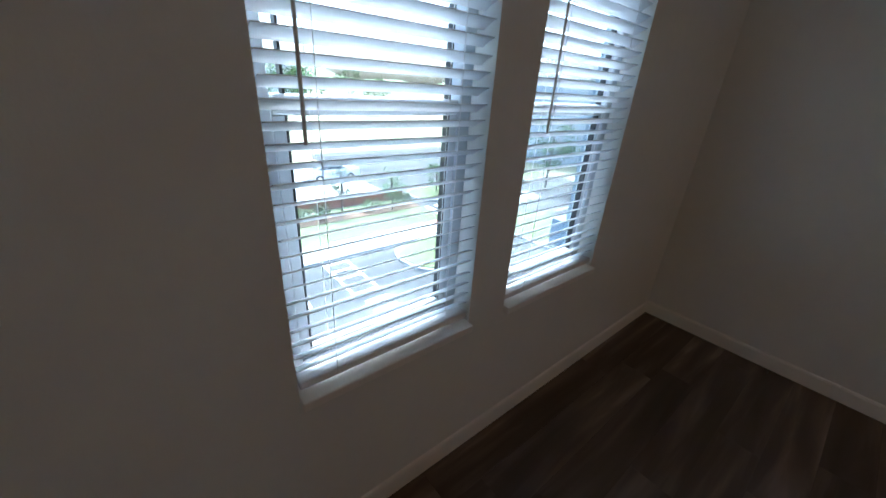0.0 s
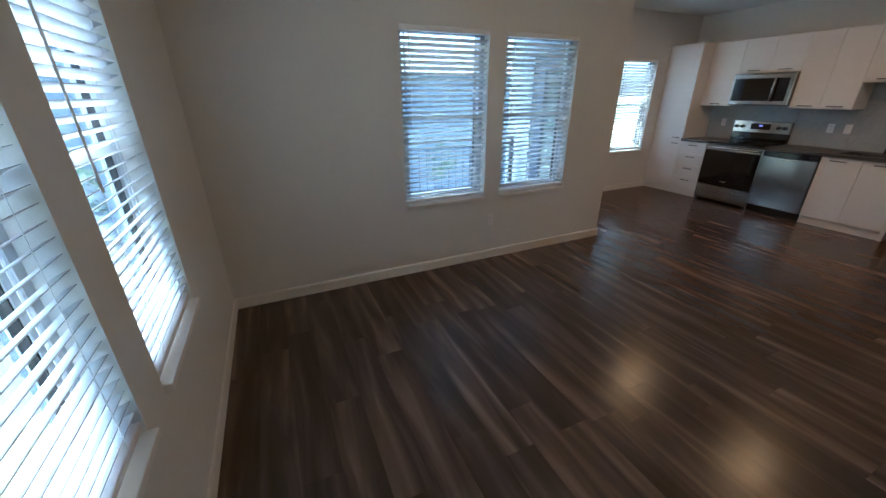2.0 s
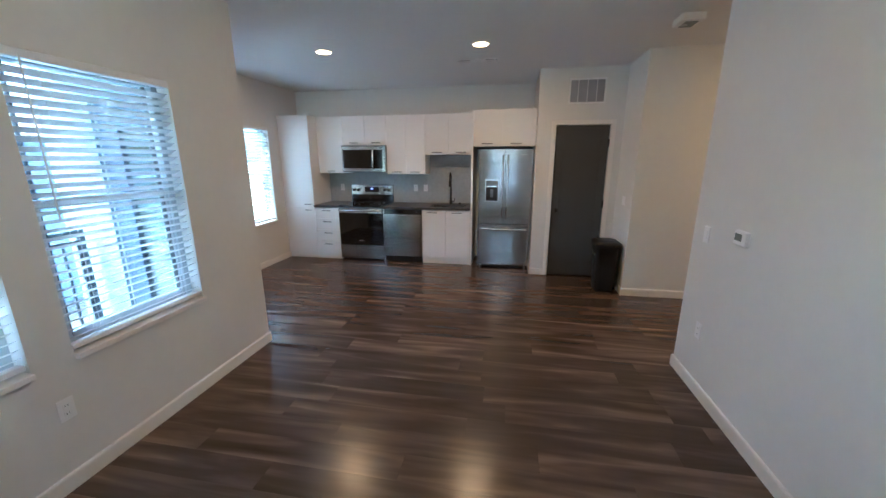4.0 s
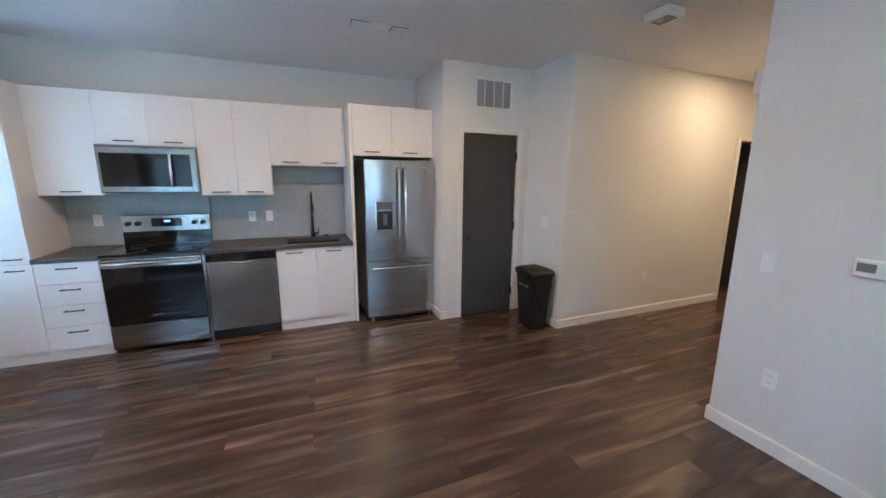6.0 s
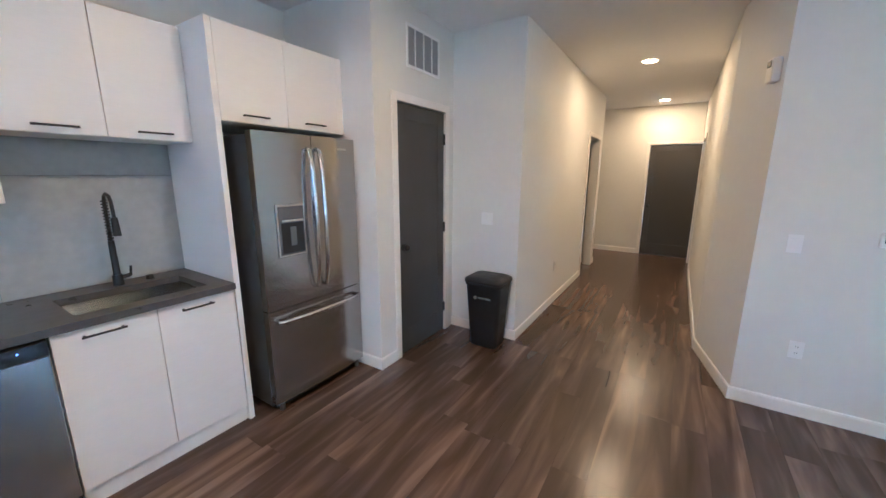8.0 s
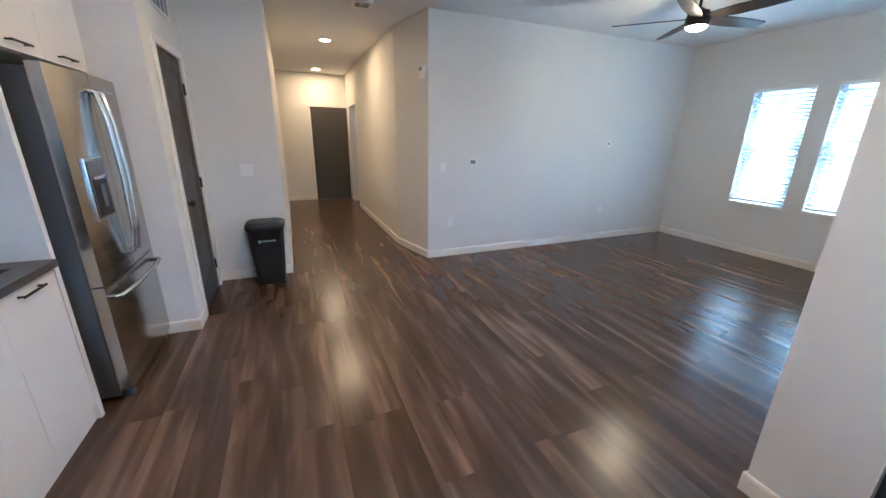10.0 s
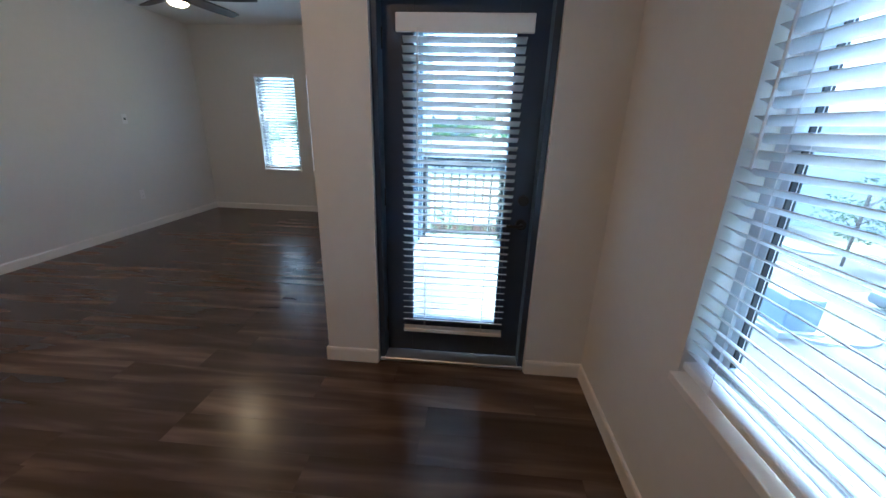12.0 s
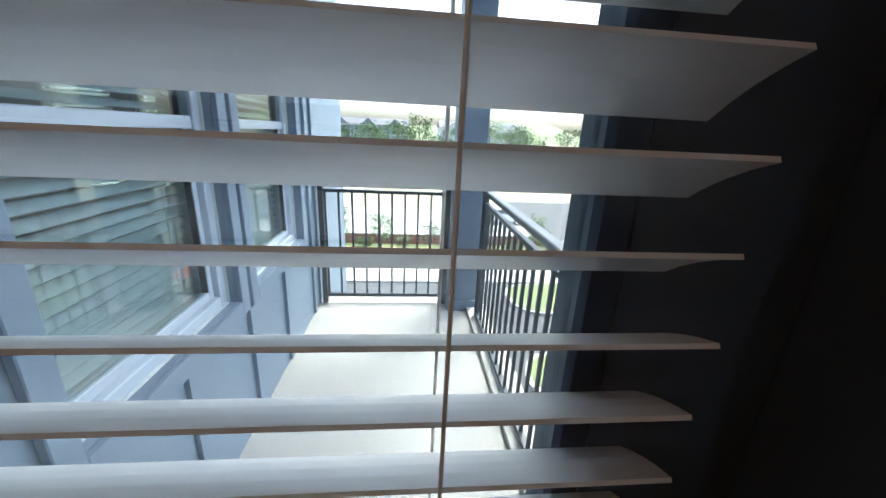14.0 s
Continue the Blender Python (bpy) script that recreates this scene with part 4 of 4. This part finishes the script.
bmesh.ops.create_uvsphere(bm, u_segments=24, v_segments=12, radius=0.083, matrix=Matrix.Translation((FX, FY, H - 0.336)) @ Matrix.Diagonal((1, 1, 0.38, 1)))
smooth(bm)
part("lamp", bm, FANGLOW, fan, "glowing lamp bowl")
for k in range(5):
    a = radians(44 + 72 * k)
    bm = bmesh.new()
    prof = ((0.09, 0.040), (0.16, 0.058), (0.30, 0.070), (0.50, 0.066), (0.68, 0.052), (0.70, 0.044))
    tops, bots = [], []
    for rr_, hw in prof:
        for s_, store in ((0.004, tops), (-0.004, bots)):
            store.append([bm.verts.new((rr_, sgn * hw, -sgn * hw * 0.24 + s_)) for sgn in (-1, 1)])
    for i in range(len(prof) - 1):
        bm.faces.new((tops[i][0], tops[i + 1][0], tops[i + 1][1], tops[i][1]))
        bm.faces.new((bots[i][0], bots[i][1], bots[i + 1][1], bots[i + 1][0]))
        for s_ in (0, 1):
            bm.faces.new((tops[i][s_], bots[i][s_], bots[i + 1][s_], tops[i + 1][s_]))
    for i in (0, -1):
        bm.faces.new((tops[i][0], tops[i][1], bots[i][1], bots[i][0]))
    bmesh.ops.transform(bm, matrix=Matrix.Translation((FX, FY, H - 0.27)) @ Matrix.Rotation(a, 4, "Z"), verts=bm.verts)
    part("blade", bm, FANB, fan)
fl = bpy.data.lights.new("fan_lamp_light", "POINT")
fl.energy = 0.5
fl.color = (1.0, 0.62, 0.30)
fl.shadow_soft_size = 0.07
fo = new("fan_lamp_light", fl)
fo.location = (FX, FY, H - 0.46)
# backsplash: large stone tiles
sp = solid("backsplash", bmb(-1.04, 1.566, YB - 0.006, YB - 0.0005, 0.90, 1.90), GROUT, "grey stone-look tile backsplash", "backsplash", "structure")
xs = [-1.04, -0.44, 0.16, 0.76, 1.566]
for z0, z1 in ((0.915, 1.53), (1.533, 1.90)):
    for a, b in zip(xs, xs[1:]):
        part("tile", bmb(a + 0.001, b - 0.001, YB - 0.012, YB - 0.0062, z0, z1, bev=0.001), SPLASH, sp)

# ---------------- balcony ----------------
solid("balcony_floor", bmb(-1.62, -T - 0.03, 0.98, YJ - T - 0.002, -0.22, -0.012), CONCRETE, "pale concrete balcony floor", "balcony", "structure")

# unseen slab and beams, added to shade balcony and blinds; white underside bounces light
solid("balcony_shade_slab", bmb(-1.62, -T - 0.03, 0.98, YJ - T - 0.034, 2.66, 2.95), VINYL, "assumed unseen slab over the balcony that shades it, pale for bounce", "ceiling", "structure")
solid("balcony_beam", bmb(-1.53, -1.28, 1.26, YJ - T - 0.034, 2.48, 2.658, bev=0.006), POST, "assumed blue-grey beam along the balcony edge", "beam", "structure")
solid("balcony_beam", bmb(-1.53, -T - 0.034, 1.01, 1.255, 2.48, 2.658, bev=0.006), POST, "assumed blue-grey beam across the balcony end", "beam", "structure")


def facade(name, along, a, b, c, out, openings, z0, z1):
    """Blue-grey siding on an outer wall face at c, with openings."""
    bm = bmesh.new()
    lo, hi = sorted((c + 0.002 * (1 if out > 0 else -1), c + out))

    def slab(p, q, l_, h_):
        if q - p > 1e-3 and h_ - l_ > 1e-3:
            if along == "x":
                box(bm, p, q, lo, hi, l_, h_)
            else:
                box(bm, lo, hi, p, q, l_, h_)
    at = a
    for o0, o1, w0, w1 in sorted(openings):
        slab(at, o0, z0, z1)
        slab(o0, o1, z0, w0)
        slab(o0, o1, w1, z1)
        at = o1
    slab(at, b, z0, z1)
    s_ = solid(name, bm, SIDING, "blue-grey panel siding with battens", "siding", "structure")
    return s_


sd = facade("siding_balcony", "y", -T, YJ - T, -T, -0.03, [(a, b, WZ0, WZ1) for a, b in SIDEW], -6.4, 3.4)
for a, b in SIDEW:
    for p in ((a - 0.07, a, WZ0 - 0.07, WZ1 + 0.07), (b, b + 0.07, WZ0 - 0.07, WZ1 + 0.07), (a, b, WZ0 - 0.07, WZ0), (a, b, WZ1, WZ1 + 0.07)):
        part("window_trim", bmb(-T - 0.055, -T - 0.0305, p[0], p[1], p[2], p[3], bev=0.003), SIDING, sd)
for y in (1.12, 1.30, 1.93, 2.42, 2.92, 3.50):
    part("batten", bmb(-T - 0.05, -T - 0.0305, y - 0.02, y + 0.02, 0.0, WZ0 - 0.072), SIDING, sd)
    if y in (1.12, 1.30, 3.50):
        part("batten", bmb(-T - 0.05, -T - 0.0305, y - 0.02, y + 0.02, WZ0 - 0.07, 3.3), SIDING, sd)
facade("siding_jog", "x", XK - T, -T - 0.03, YJ - T, -0.03, [(BD[0] - 0.01, BD[1] + 0.01, -0.2, BD[2] + 0.01)], -6.4, 3.4)
facade("siding_back", "x", -T - 0.03, XR + T, -T, -0.03, [(a, b, WZ0, WZ1) for a, b in BACKW], -6.4, 3.4)
facade("siding_kitchen", "y", YJ - T - 0.03, YB + T, XK - T, -0.03, [(a, b, WZ0, WZ1) for a, b in KITW], -6.4, 3.4)
solid("roof_slab", ell(H + 0.21, H + 0.6, 0.05), ROOF, "flat dark roof slab over the flat", "roof", "structure")


def railing(name, p, q, n):
    p, q = Vector(p), Vector(q)
    d_ = (q - p)
    L = d_.length
    t = thing(name, "dark iron balcony railing with upright bars", "railing")
    t.matrix_world = Matrix.Translation(p) @ Matrix.Rotation(math.atan2(d_.y, d_.x), 4, "Z")
    ORIGIN[t.name] = Vector((0, 0, 0))
    part("top_rail", bmb(0, L, -0.028, 0.028, 1.03, 1.065, bev=0.006), IRON, t)
    part("under_rail", bmb(0, L, -0.014, 0.014, 0.95, 0.975), IRON, t)
    part("bottom_rail", bmb(0, L, -0.016, 0.016, 0.05, 0.08), IRON, t)
    me = None
    for k in range(n):
        x = (k + 0.5) * L / n
        if me is None:
            me = mesh_of(bmb(-0.008, 0.008, -0.008, 0.008, 0.08, 0.95), "baluster", IRON)
        ob = new("baluster", me)
        ob.parent = t
        ob.location = (x, 0, 0)
    for x in (0.02, L - 0.02):
        part("end_post", bmb(x - 0.02, x + 0.02, -0.0205, 0.0205, -0.012, 1.03), IRON, t)


railing("railing", (-1.28, 1.10, 0), (-0.22, 1.10, 0), 10)
railing("railing", (-1.50, 3.70, 0), (-1.50, 1.42, 0), 21)
po = thing("balcony_post", "square blue-grey balcony corner post", "post", (-1.40, 1.2, 0))
part("shaft", bmb(-1.52, -1.29, 1.02, 1.25, -0.012, 2.479, bev=0.006), POST, po)
part("foot", bmb(-1.535, -1.275, 1.005, 1.265, -0.012, 0.09, bev=0.004), POST, po)
solid("balcony_edge", bmb(-1.60, -1.44, 1.27, 3.80, -0.011, 0.03, bev=0.004), CONCRETE, "raised concrete edge under the railing", "kerb", "structure")

# ---------------- outside ----------------
GZ = -6.4
bm = bmesh.new()
bmesh.ops.create_grid(bm, x_segments=60, y_segments=60, size=900)
bmesh.ops.translate(bm, vec=(0, 0, GZ - 0.06), verts=bm.verts)
solid("ground", bm, DRYLAND, "open dry land reaching the horizon", "ground", "structure")
solid("road", bmb(-30, 45, -14.15, -0.3, GZ - 0.3, GZ), ASPHALT, "grey asphalt car park and drive", "road", "structure")
solid("road", bmb(-30, -11.6, -40, -14.15, GZ - 0.3, GZ - 0.003), ASPHALT, "grey asphalt drive leading out to the street", "road", "structure")
solid("road", bmb(-30, -1.9, -0.3, 40, GZ - 0.3, GZ - 0.004), ASPHALT, "grey asphalt drive beside the building", "road", "structure")
solid("pavement", bmb(-11.6, 45, -16.0, -14.15, GZ - 0.2, GZ + 0.12, bev=0.02), KERB, "pale concrete pavement along the drive", "pavement", "structure")
solid("pavement", bmb(-4.7, -1.0, -7.7, -4.2, GZ - 0.2, GZ + 0.12, bev=0.02), KERB, "pale concrete landing beside the building", "pavement", "structure")
solid("tactile_paving", bmb(-4.25, -3.05, -7.55, -7.15, GZ + 0.121, GZ + 0.128), TACTILE, "red tactile paving at the pavement ramp", "paving", "structure")
solid("tactile_paving", bmb(-11.5, -10.6, -15.9, -14.4, GZ + 0.121, GZ + 0.128), TACTILE, "red tactile paving beside the crossing", "paving", "structure")
solid("lawn", bmb(-11.6, 45, -20.9, -16.0, GZ - 0.2, GZ + 0.14), GRASS, "green lawn strip before a low brick wall", "lawn", "structure")
solid("planting_bed", bmb(-11.6, 45, -19.9, -18.6, GZ - 0.2, GZ + 0.17), MULCH, "brown mulch planting bed along the wall", "bed", "structure")
solid("street", bmb(-11.6, 80, -34, -22.5, GZ - 0.2, GZ + 0.02), CONCRETE, "pale sunlit street beyond the brick wall", "road", "structure")
bw = solid("brick_wall", bmb(-11.6, 40, -21.2, -20.9, GZ - 0.2, GZ + 0.8), BRICK, "low red brick boundary wall", "wall", "structure")
part("coping", bmb(-11.6, 40, -21.24, -20.86, GZ + 0.8, GZ + 0.87), KERB, bw, "pale stone coping")


def island(cx, cy, w, d_, turn):
    t = thing("lawn_island", "green lawn island with a pale kerb in the car park", "lawn", group="lawn islands")
    t.matrix_world = pose(cx, cy, GZ, 0, 0, turn)
    ORIGIN[t.name] = Vector((0, 0, 0))
    bm = bmesh.new()
    loft(bm, [rounded(bm, 0, 0, w, d_, z, min(w, d_) * 0.42, 8) for z in (-0.05, 0.14)])
    part("kerb", bm, KERB, t)
    bm = bmesh.new()
    loft(bm, [rounded(bm, 0, 0, w - 0.36, d_ - 0.36, z, min(w, d_) * 0.36, 8) for z in (0.10, 0.17)])
    part("grass", bm, GRASS, t)


island(-8.5, -12.3, 5.2, 3.4, 8)
island(-16.0, -11.0, 5.2, 6.6, 0)
island(-27.0, -21.6, 5.0, 2.6, 0)
island(-15.0, -21.0, 5.0, 3.4, 0)
island(-6.6, -5.9, 3.2, 2.6, -20)


def stripes(cx, cy, n, step, w, L, turn, label):
    m = pose(cx, cy, GZ, 0, 0, turn)
    t = thing("road_marking", label, "marking")
    t.matrix_world = m
    ORIGIN[t.name] = Vector((0, 0, 0))
    for k in range(n):
        x = (k - (n - 1) / 2) * step
        part("stripe", bmb(x - w / 2, x + w / 2, -L / 2, L / 2, 0.004, 0.009), PAINTW, t)
    return t


st = stripes(-3.28, -12.35, 5, 0.72, 0.16, 1.1, 90, "white ladder marking painted on the asphalt")
for s_ in (-0.55, 0.55):
    part("edge_line", bmb(-1.55, 1.55, s_ - 0.06, s_ + 0.06, 0.004, 0.009), PAINTW, st)
stripes(-3.37, -9.4, 3, 0.7, 0.3, 1.0, 90, "white dashes painted on the asphalt")
stripes(-17.1, -17.5, 13, 0.82, 0.4, 1.9, -4, "white zebra crossing across the drive")
stripes(-1.0, -11.4, 1, 1, 0.12, 1.0, 0, "white stroke painted on the asphalt")
stripes(-22.5, -9.5, 4, 2.6, 0.12, 4.6, 90, "white parking bay lines on the asphalt")
stripes(-9.0, -1.2, 5, 2.6, 0.12, 4.6, 0, "white parking bay lines on the asphalt")

bx_ = thing("utility_box", "pale green utility cabinet on a concrete pad", "utility box", (-14.6, -9.0, GZ))
part("pad", bmb(-15.5, -13.7, -9.9, -8.1, GZ, GZ + 0.25), KERB, bx_)
part("cabinet", bmb(-15.3, -13.9, -9.7, -8.3, GZ + 0.25, GZ + 1.7, bev=0.05), SIDING, bx_)


def car(x, y, turn, paint, label):
    t = thing("parked_car", label, "car", group="parked cars")
    t.matrix_world = pose(x, y, GZ, 0, 0, turn)
    ORIGIN[t.name] = Vector((0, 0, 0))
    bm = bmesh.new()
    prof = ((-2.2, 0.35), (-2.25, 0.75), (-2.1, 0.95), (-1.1, 1.02), (-0.45, 1.45), (0.95, 1.47), (1.75, 1.05), (2.2, 0.95), (2.25, 0.45), (2.1, 0.32))
    sides = []
    for yy in (-0.88, 0.88):
        sides.append([bm.verts.new((px, yy * (0.86 if pz > 1.2 else 1.0), pz)) for px, pz in prof])
    for k in range(len(prof)):
        j = (k + 1) % len(prof)
        bm.faces.new((sides[0][k], sides[0][j], sides[1][j], sides[1][k]))
    bm.faces.new(sides[0])
    bm.faces.new(sides[1][::-1])
    bmesh.ops.bevel(bm, geom=list(bm.edges), offset=0.06, segments=2, affect="EDGES")
    smooth(bm, 50)
    part("body", bm, paint, t)
    for yy in (-0.895, 0.80):
        bm = bmesh.new()
        vs = [[bm.verts.new((a, yy + o_, b)) for a, b in ((-0.95, 1.06), (-0.42, 1.38), (0.9, 1.40), (1.45, 1.08))] for o_ in (0, 0.095)]
        loft(bm, vs)
        part("side_window", bm, DARKWIN, t)
    for a, b, c, e in ((-1.12, 1.06, -0.5, 1.42), (1.72, 1.09, 1.0, 1.45)):
        bm = bmesh.new()
        vs = [[bm.verts.new((px + o_, yy, pz + 0.02)) for px, pz, yy in ((a, b, -0.7), (a, b, 0.7), (c, e, 0.62), (c, e, -0.62))] for o_ in (0, 0.02)]
        loft(bm, vs)
        part("windscreen", bm, DARKWIN, t)
    for wx in (-1.35, 1.35):
        for yy in (-0.9, 0.72):
            w_ = part("wheel", bmc((wx, yy, 0.33), (wx, yy + 0.18, 0.33), 0.33, n=20), TYRE, t)
            part("rim", bmc((wx, yy - 0.005, 0.33), (wx, yy + 0.185, 0.33), 0.2, n=16), CHROME, w_)


car(-22.6, -10.9, 182, CARG, "dark grey parked car in a bay")
car(-9.5, -28.5, 0, CARW, "white car on the far street")
car(-27.0, 2.0, 90, CARG, "dark grey car parked by the townhouses")
car(-27.0, -6.0, 88, CARW, "white car parked by the townhouses")


def building(name, label, x, y, turn, w, d_, storeys, wall_mat, gables=2, cols=6):
    """A block with storeys of windows, a base band and a pitched roof with front gables."""
    t = thing(name, label, "building", group="buildings around")
    t.matrix_world = pose(x, y, GZ, 0, 0, turn)
    ORIGIN[t.name] = Vector((0, 0, 0))
    hh = storeys * 3.0 + 0.3
    part("wall", bmb(-w / 2, w / 2, 0, d_, -0.2, hh), wall_mat, t)
    bm = bmesh.new()
    ends = [[bm.verts.new((xx, yy, zz)) for yy, zz in ((-0.5, hh), (d_ + 0.5, hh), (d_ / 2, hh + 2.4))] for xx in (-w / 2 - 0.4, w / 2 + 0.4)]
    loft(bm, ends)
    part("roof", bm, ROOF, t)
    for g in range(gables):
        gx = (g + 0.5) * w / gables - w / 2
        bm = bmesh.new()
        loft(bm, [[bm.verts.new((gx + a, yy, b)) for a, b in ((-2.2, hh - 0.1), (2.2, hh - 0.1), (0, hh + 1.9))] for yy in (-0.75, 2.5)])
        part("gable", bm, wall_mat, t)
        bm = bmesh.new()
        for sg in (-1, 1):
            loft(bm, [[bm.verts.new((gx + sg * a, yy, b)) for a, b in ((2.5, hh - 0.25), (2.5, hh - 0.1), (0, hh + 2.1), (0, hh + 1.92))] for yy in (-0.95, 3.2)])
        part("gable_roof", bm, ROOF, t)
    for s_ in range(storeys):
        part("band", bmb(-w / 2 - 0.03, w / 2 + 0.03, -0.06, -0.001, s_ * 3.0 + 2.9, s_ * 3.0 + 3.1), VINYL, t)
        for c in range(cols):
            xx = (c + 0.5) * w / cols - w / 2
            z0 = s_ * 3.0 + 0.9
            wn_ = part("window", bmb(xx - 0.62, xx + 0.62, -0.07, -0.002, z0 - 0.08, z0 + 1.58), VINYL, t)
            for a, b in ((xx - 0.54, xx - 0.03), (xx + 0.03, xx + 0.54)):
                part("pane", bmb(a, b, -0.085, -0.071, z0, z0 + 1.5), DARKWIN, wn_)


building("townhouse", "grey-blue three-storey townhouse with dark gabled roof", -34, -4, -90, 18, 10, 3, FACADE2, 2, 7)
building("townhouse", "grey three-storey townhouse with dark gabled roof", -33, 17, -90, 18, 10, 3, FACADE2, 2, 7)
building("townhouse", "pale three-storey townhouse with dark gabled roof", -44, -30, -50, 20, 10, 3, FACADE, 2, 7)
building("apartment_building", "far pale apartment building with dark roof", -26, -125, 180, 30, 12, 3, FACADE, 3, 10)
building("apartment_building", "far grey apartment building with dark roof", 14, -135, 180, 28, 12, 3, FACADE2, 3, 10)
building("low_building", "long low pale building beyond the street", 2, -58, 180, 30, 9, 1, FACADE, 0, 6)


def tree(x, y, h, crown, seed, mat, label, name="tree", z=GZ):
    rnd_ = random.Random(seed)
    t = thing(name, label, "tree" if name == "tree" else "shrub", group="trees outside" if name == "tree" else "shrubs outside")
    t.matrix_world = pose(x, y, z, 0, 0, rnd_.uniform(0, 360))
    ORIGIN[t.name] = Vector((0, 0, 0))
    bm = bmesh.new()
    tube(bm, [(0, 0, -0.1), (0.02, 0.01, h * 0.3), (-0.03, 0.03, h * 0.6), (0, 0, h * 0.9)], 0.035 * h ** 0.6, 8)
    tips = []
    for k in range(7):
        a, z0 = k * 2.4 + rnd_.random(), h * rnd_.uniform(0.3, 0.75)
        tip = Vector((crown * 0.7 * math.cos(a), crown * 0.7 * math.sin(a), z0 + h * 0.2))
        tips.append(tip)
        cyl(bm, (0, 0, z0), tip, 0.02 * h ** 0.5, 0.006, 6)
    part("trunk", bm, BARK, t)
    verts, faces = [], []
    for k in range(26):
        if k < 7:
            c = tips[k]
        else:
            a, b = rnd_.uniform(0, 6.28), rnd_.uniform(-0.9, 1)
            q = crown * rnd_.uniform(0.35, 0.95) * math.sqrt(1 - b * b * 0.7)
            c = Vector((q * math.cos(a), q * math.sin(a), h * 0.66 + b * h * 0.32))
        for j in range(34):
            p = c + Vector((rnd_.gauss(0, 1), rnd_.gauss(0, 1), rnd_.gauss(0, 0.8))) * crown * 0.17
            u = Vector((rnd_.gauss(0, 1), rnd_.gauss(0, 1), rnd_.gauss(0, 1))).normalized()
            v_ = u.orthogonal().normalized()
            s_ = crown * rnd_.uniform(0.05, 0.10)
            n0 = len(verts)
            verts += [p - u * s_, p + v_ * s_ * 0.5, p + u * s_, p - v_ * s_ * 0.5]
            faces.append((n0, n0 + 1, n0 + 2, n0 + 3))
    me = bpy.data.meshes.new("crown")
    me.from_pydata(verts, [], faces)
    me.materials.append(mat)
    ob = new("crown", me)
    ob.parent = t
    ORIGIN[ob.name] = Vector((0, 0, 0))


rt = random.Random(12)
for k, (x, y) in enumerate(((-9.5, -18.9), (-6.2, -19.3), (-2.4, -19.0), (0.9, -19.4), (3.5, -19.0), (7.5, -19.3), (-15, -21.2))):
    tree(x, y, rt.uniform(2.2, 3.4), rt.uniform(0.7, 1.0), 30 + k, LEAF, "young green tree in the bed before the wall")
for k, (x, y) in enumerate(((-10.6, -19.4), (-8.2, -19.2), (-5.0, -19.4), (-3.8, -19.1), (-0.6, -19.2), (2.0, -19.4), (5.2, -19.2))):
    tree(x, y, rt.uniform(0.9, 1.3), rt.uniform(0.5, 0.7), 60 + k, LEAFD, "low green shrub along the brick wall", "shrub")
for k in range(16):
    tree(-46 + k * 6.2 + rt.uniform(-2, 2), -88 + rt.uniform(-6, 6), rt.uniform(7, 12), rt.uniform(3, 4.6), 90 + k, LEAF, "distant broad green tree beyond the buildings")
for k, (x, y) in enumerate(((-24.5, -9), (-24.5, 6), (-24, 12), (-25, -18))):
    tree(x, y, 5.5, 1.9, 120 + k, LEAF, "green street tree before the townhouses")
# far low hill
bm = bmesh.new()
ridge = []
for k in range(41):
    x = -600 + k * 30
    ridge.append((x, 14 + 9 * math.sin(k * 0.5) + 5 * math.sin(k * 1.3 + 1)))
lo_ = [bm.verts.new((x, -420, GZ - 1)) for x, z in ridge]
hi_ = [bm.verts.new((x, -470, GZ + z)) for x, z in ridge]
bk_ = [bm.verts.new((x, -560, GZ - 1)) for x, z in ridge]
for k in range(40):
    bm.faces.new((lo_[k], lo_[k + 1], hi_[k + 1], hi_[k]))
    bm.faces.new((hi_[k], hi_[k + 1], bk_[k + 1], bk_[k]))
solid("hill", bm, LEAFD, "far low wooded hill on the horizon", "hill", "structure")

# ---------------- floor planks ----------------
rnd = random.Random(4)
PW = 0.180
rest = []
row = 0
y = 0.0
while y < 7.0:
    y1 = y + PW
    x0 = 0.0 if y1 < YJ - 0.01 else XK
    if y < YJ < y1:
        x0 = XK
    x1 = XE if (y1 > YE and y < YH) else (XC if y < YP else XP)
    if y1 <= YE:
        x1 = XR
    x = x0 - rnd.uniform(0.05, 1.15)
    while x < x1:
        L = 1.22
        a, b = max(x, x0 - 0.02), min(x + L, x1 + 0.02)
        if b - a > 0.03:
            if a > 6.0:
                rest.append((a, b, y, y1))
            else:
                zz = rnd.uniform(-0.0001, 0.0)
                part("plank", bmb(a + 0.0004, b - 0.0004, y + 0.0004, y1 - 0.0004, -0.006, zz), WOOD, floor)
        x += L
    y = y1
bm = bmesh.new()
for a, b, c, e in rest:
    box(bm, a + 0.0006, b - 0.0006, c + 0.0006, e - 0.0006, -0.006, 0)
for k in range(14):
    box(bm, 7.30, XE, YH + k * PW, YH + (k + 1) * PW - 0.0012, -0.006, -0.0003)
for k in range(14):
    box(bm, 3.7, 7.18, YH + 0.0 + k * PW, YH + (k + 1) * PW - 0.0012, -0.006, -0.0004)
for k in range(9):
    box(bm, 6.9, 8.3, 2.7 + k * PW, 2.7 + (k + 1) * PW - 0.0012, -0.006, -0.0005)
tagged(part("far_planks", bm, WOOD, floor), kind="stuff")
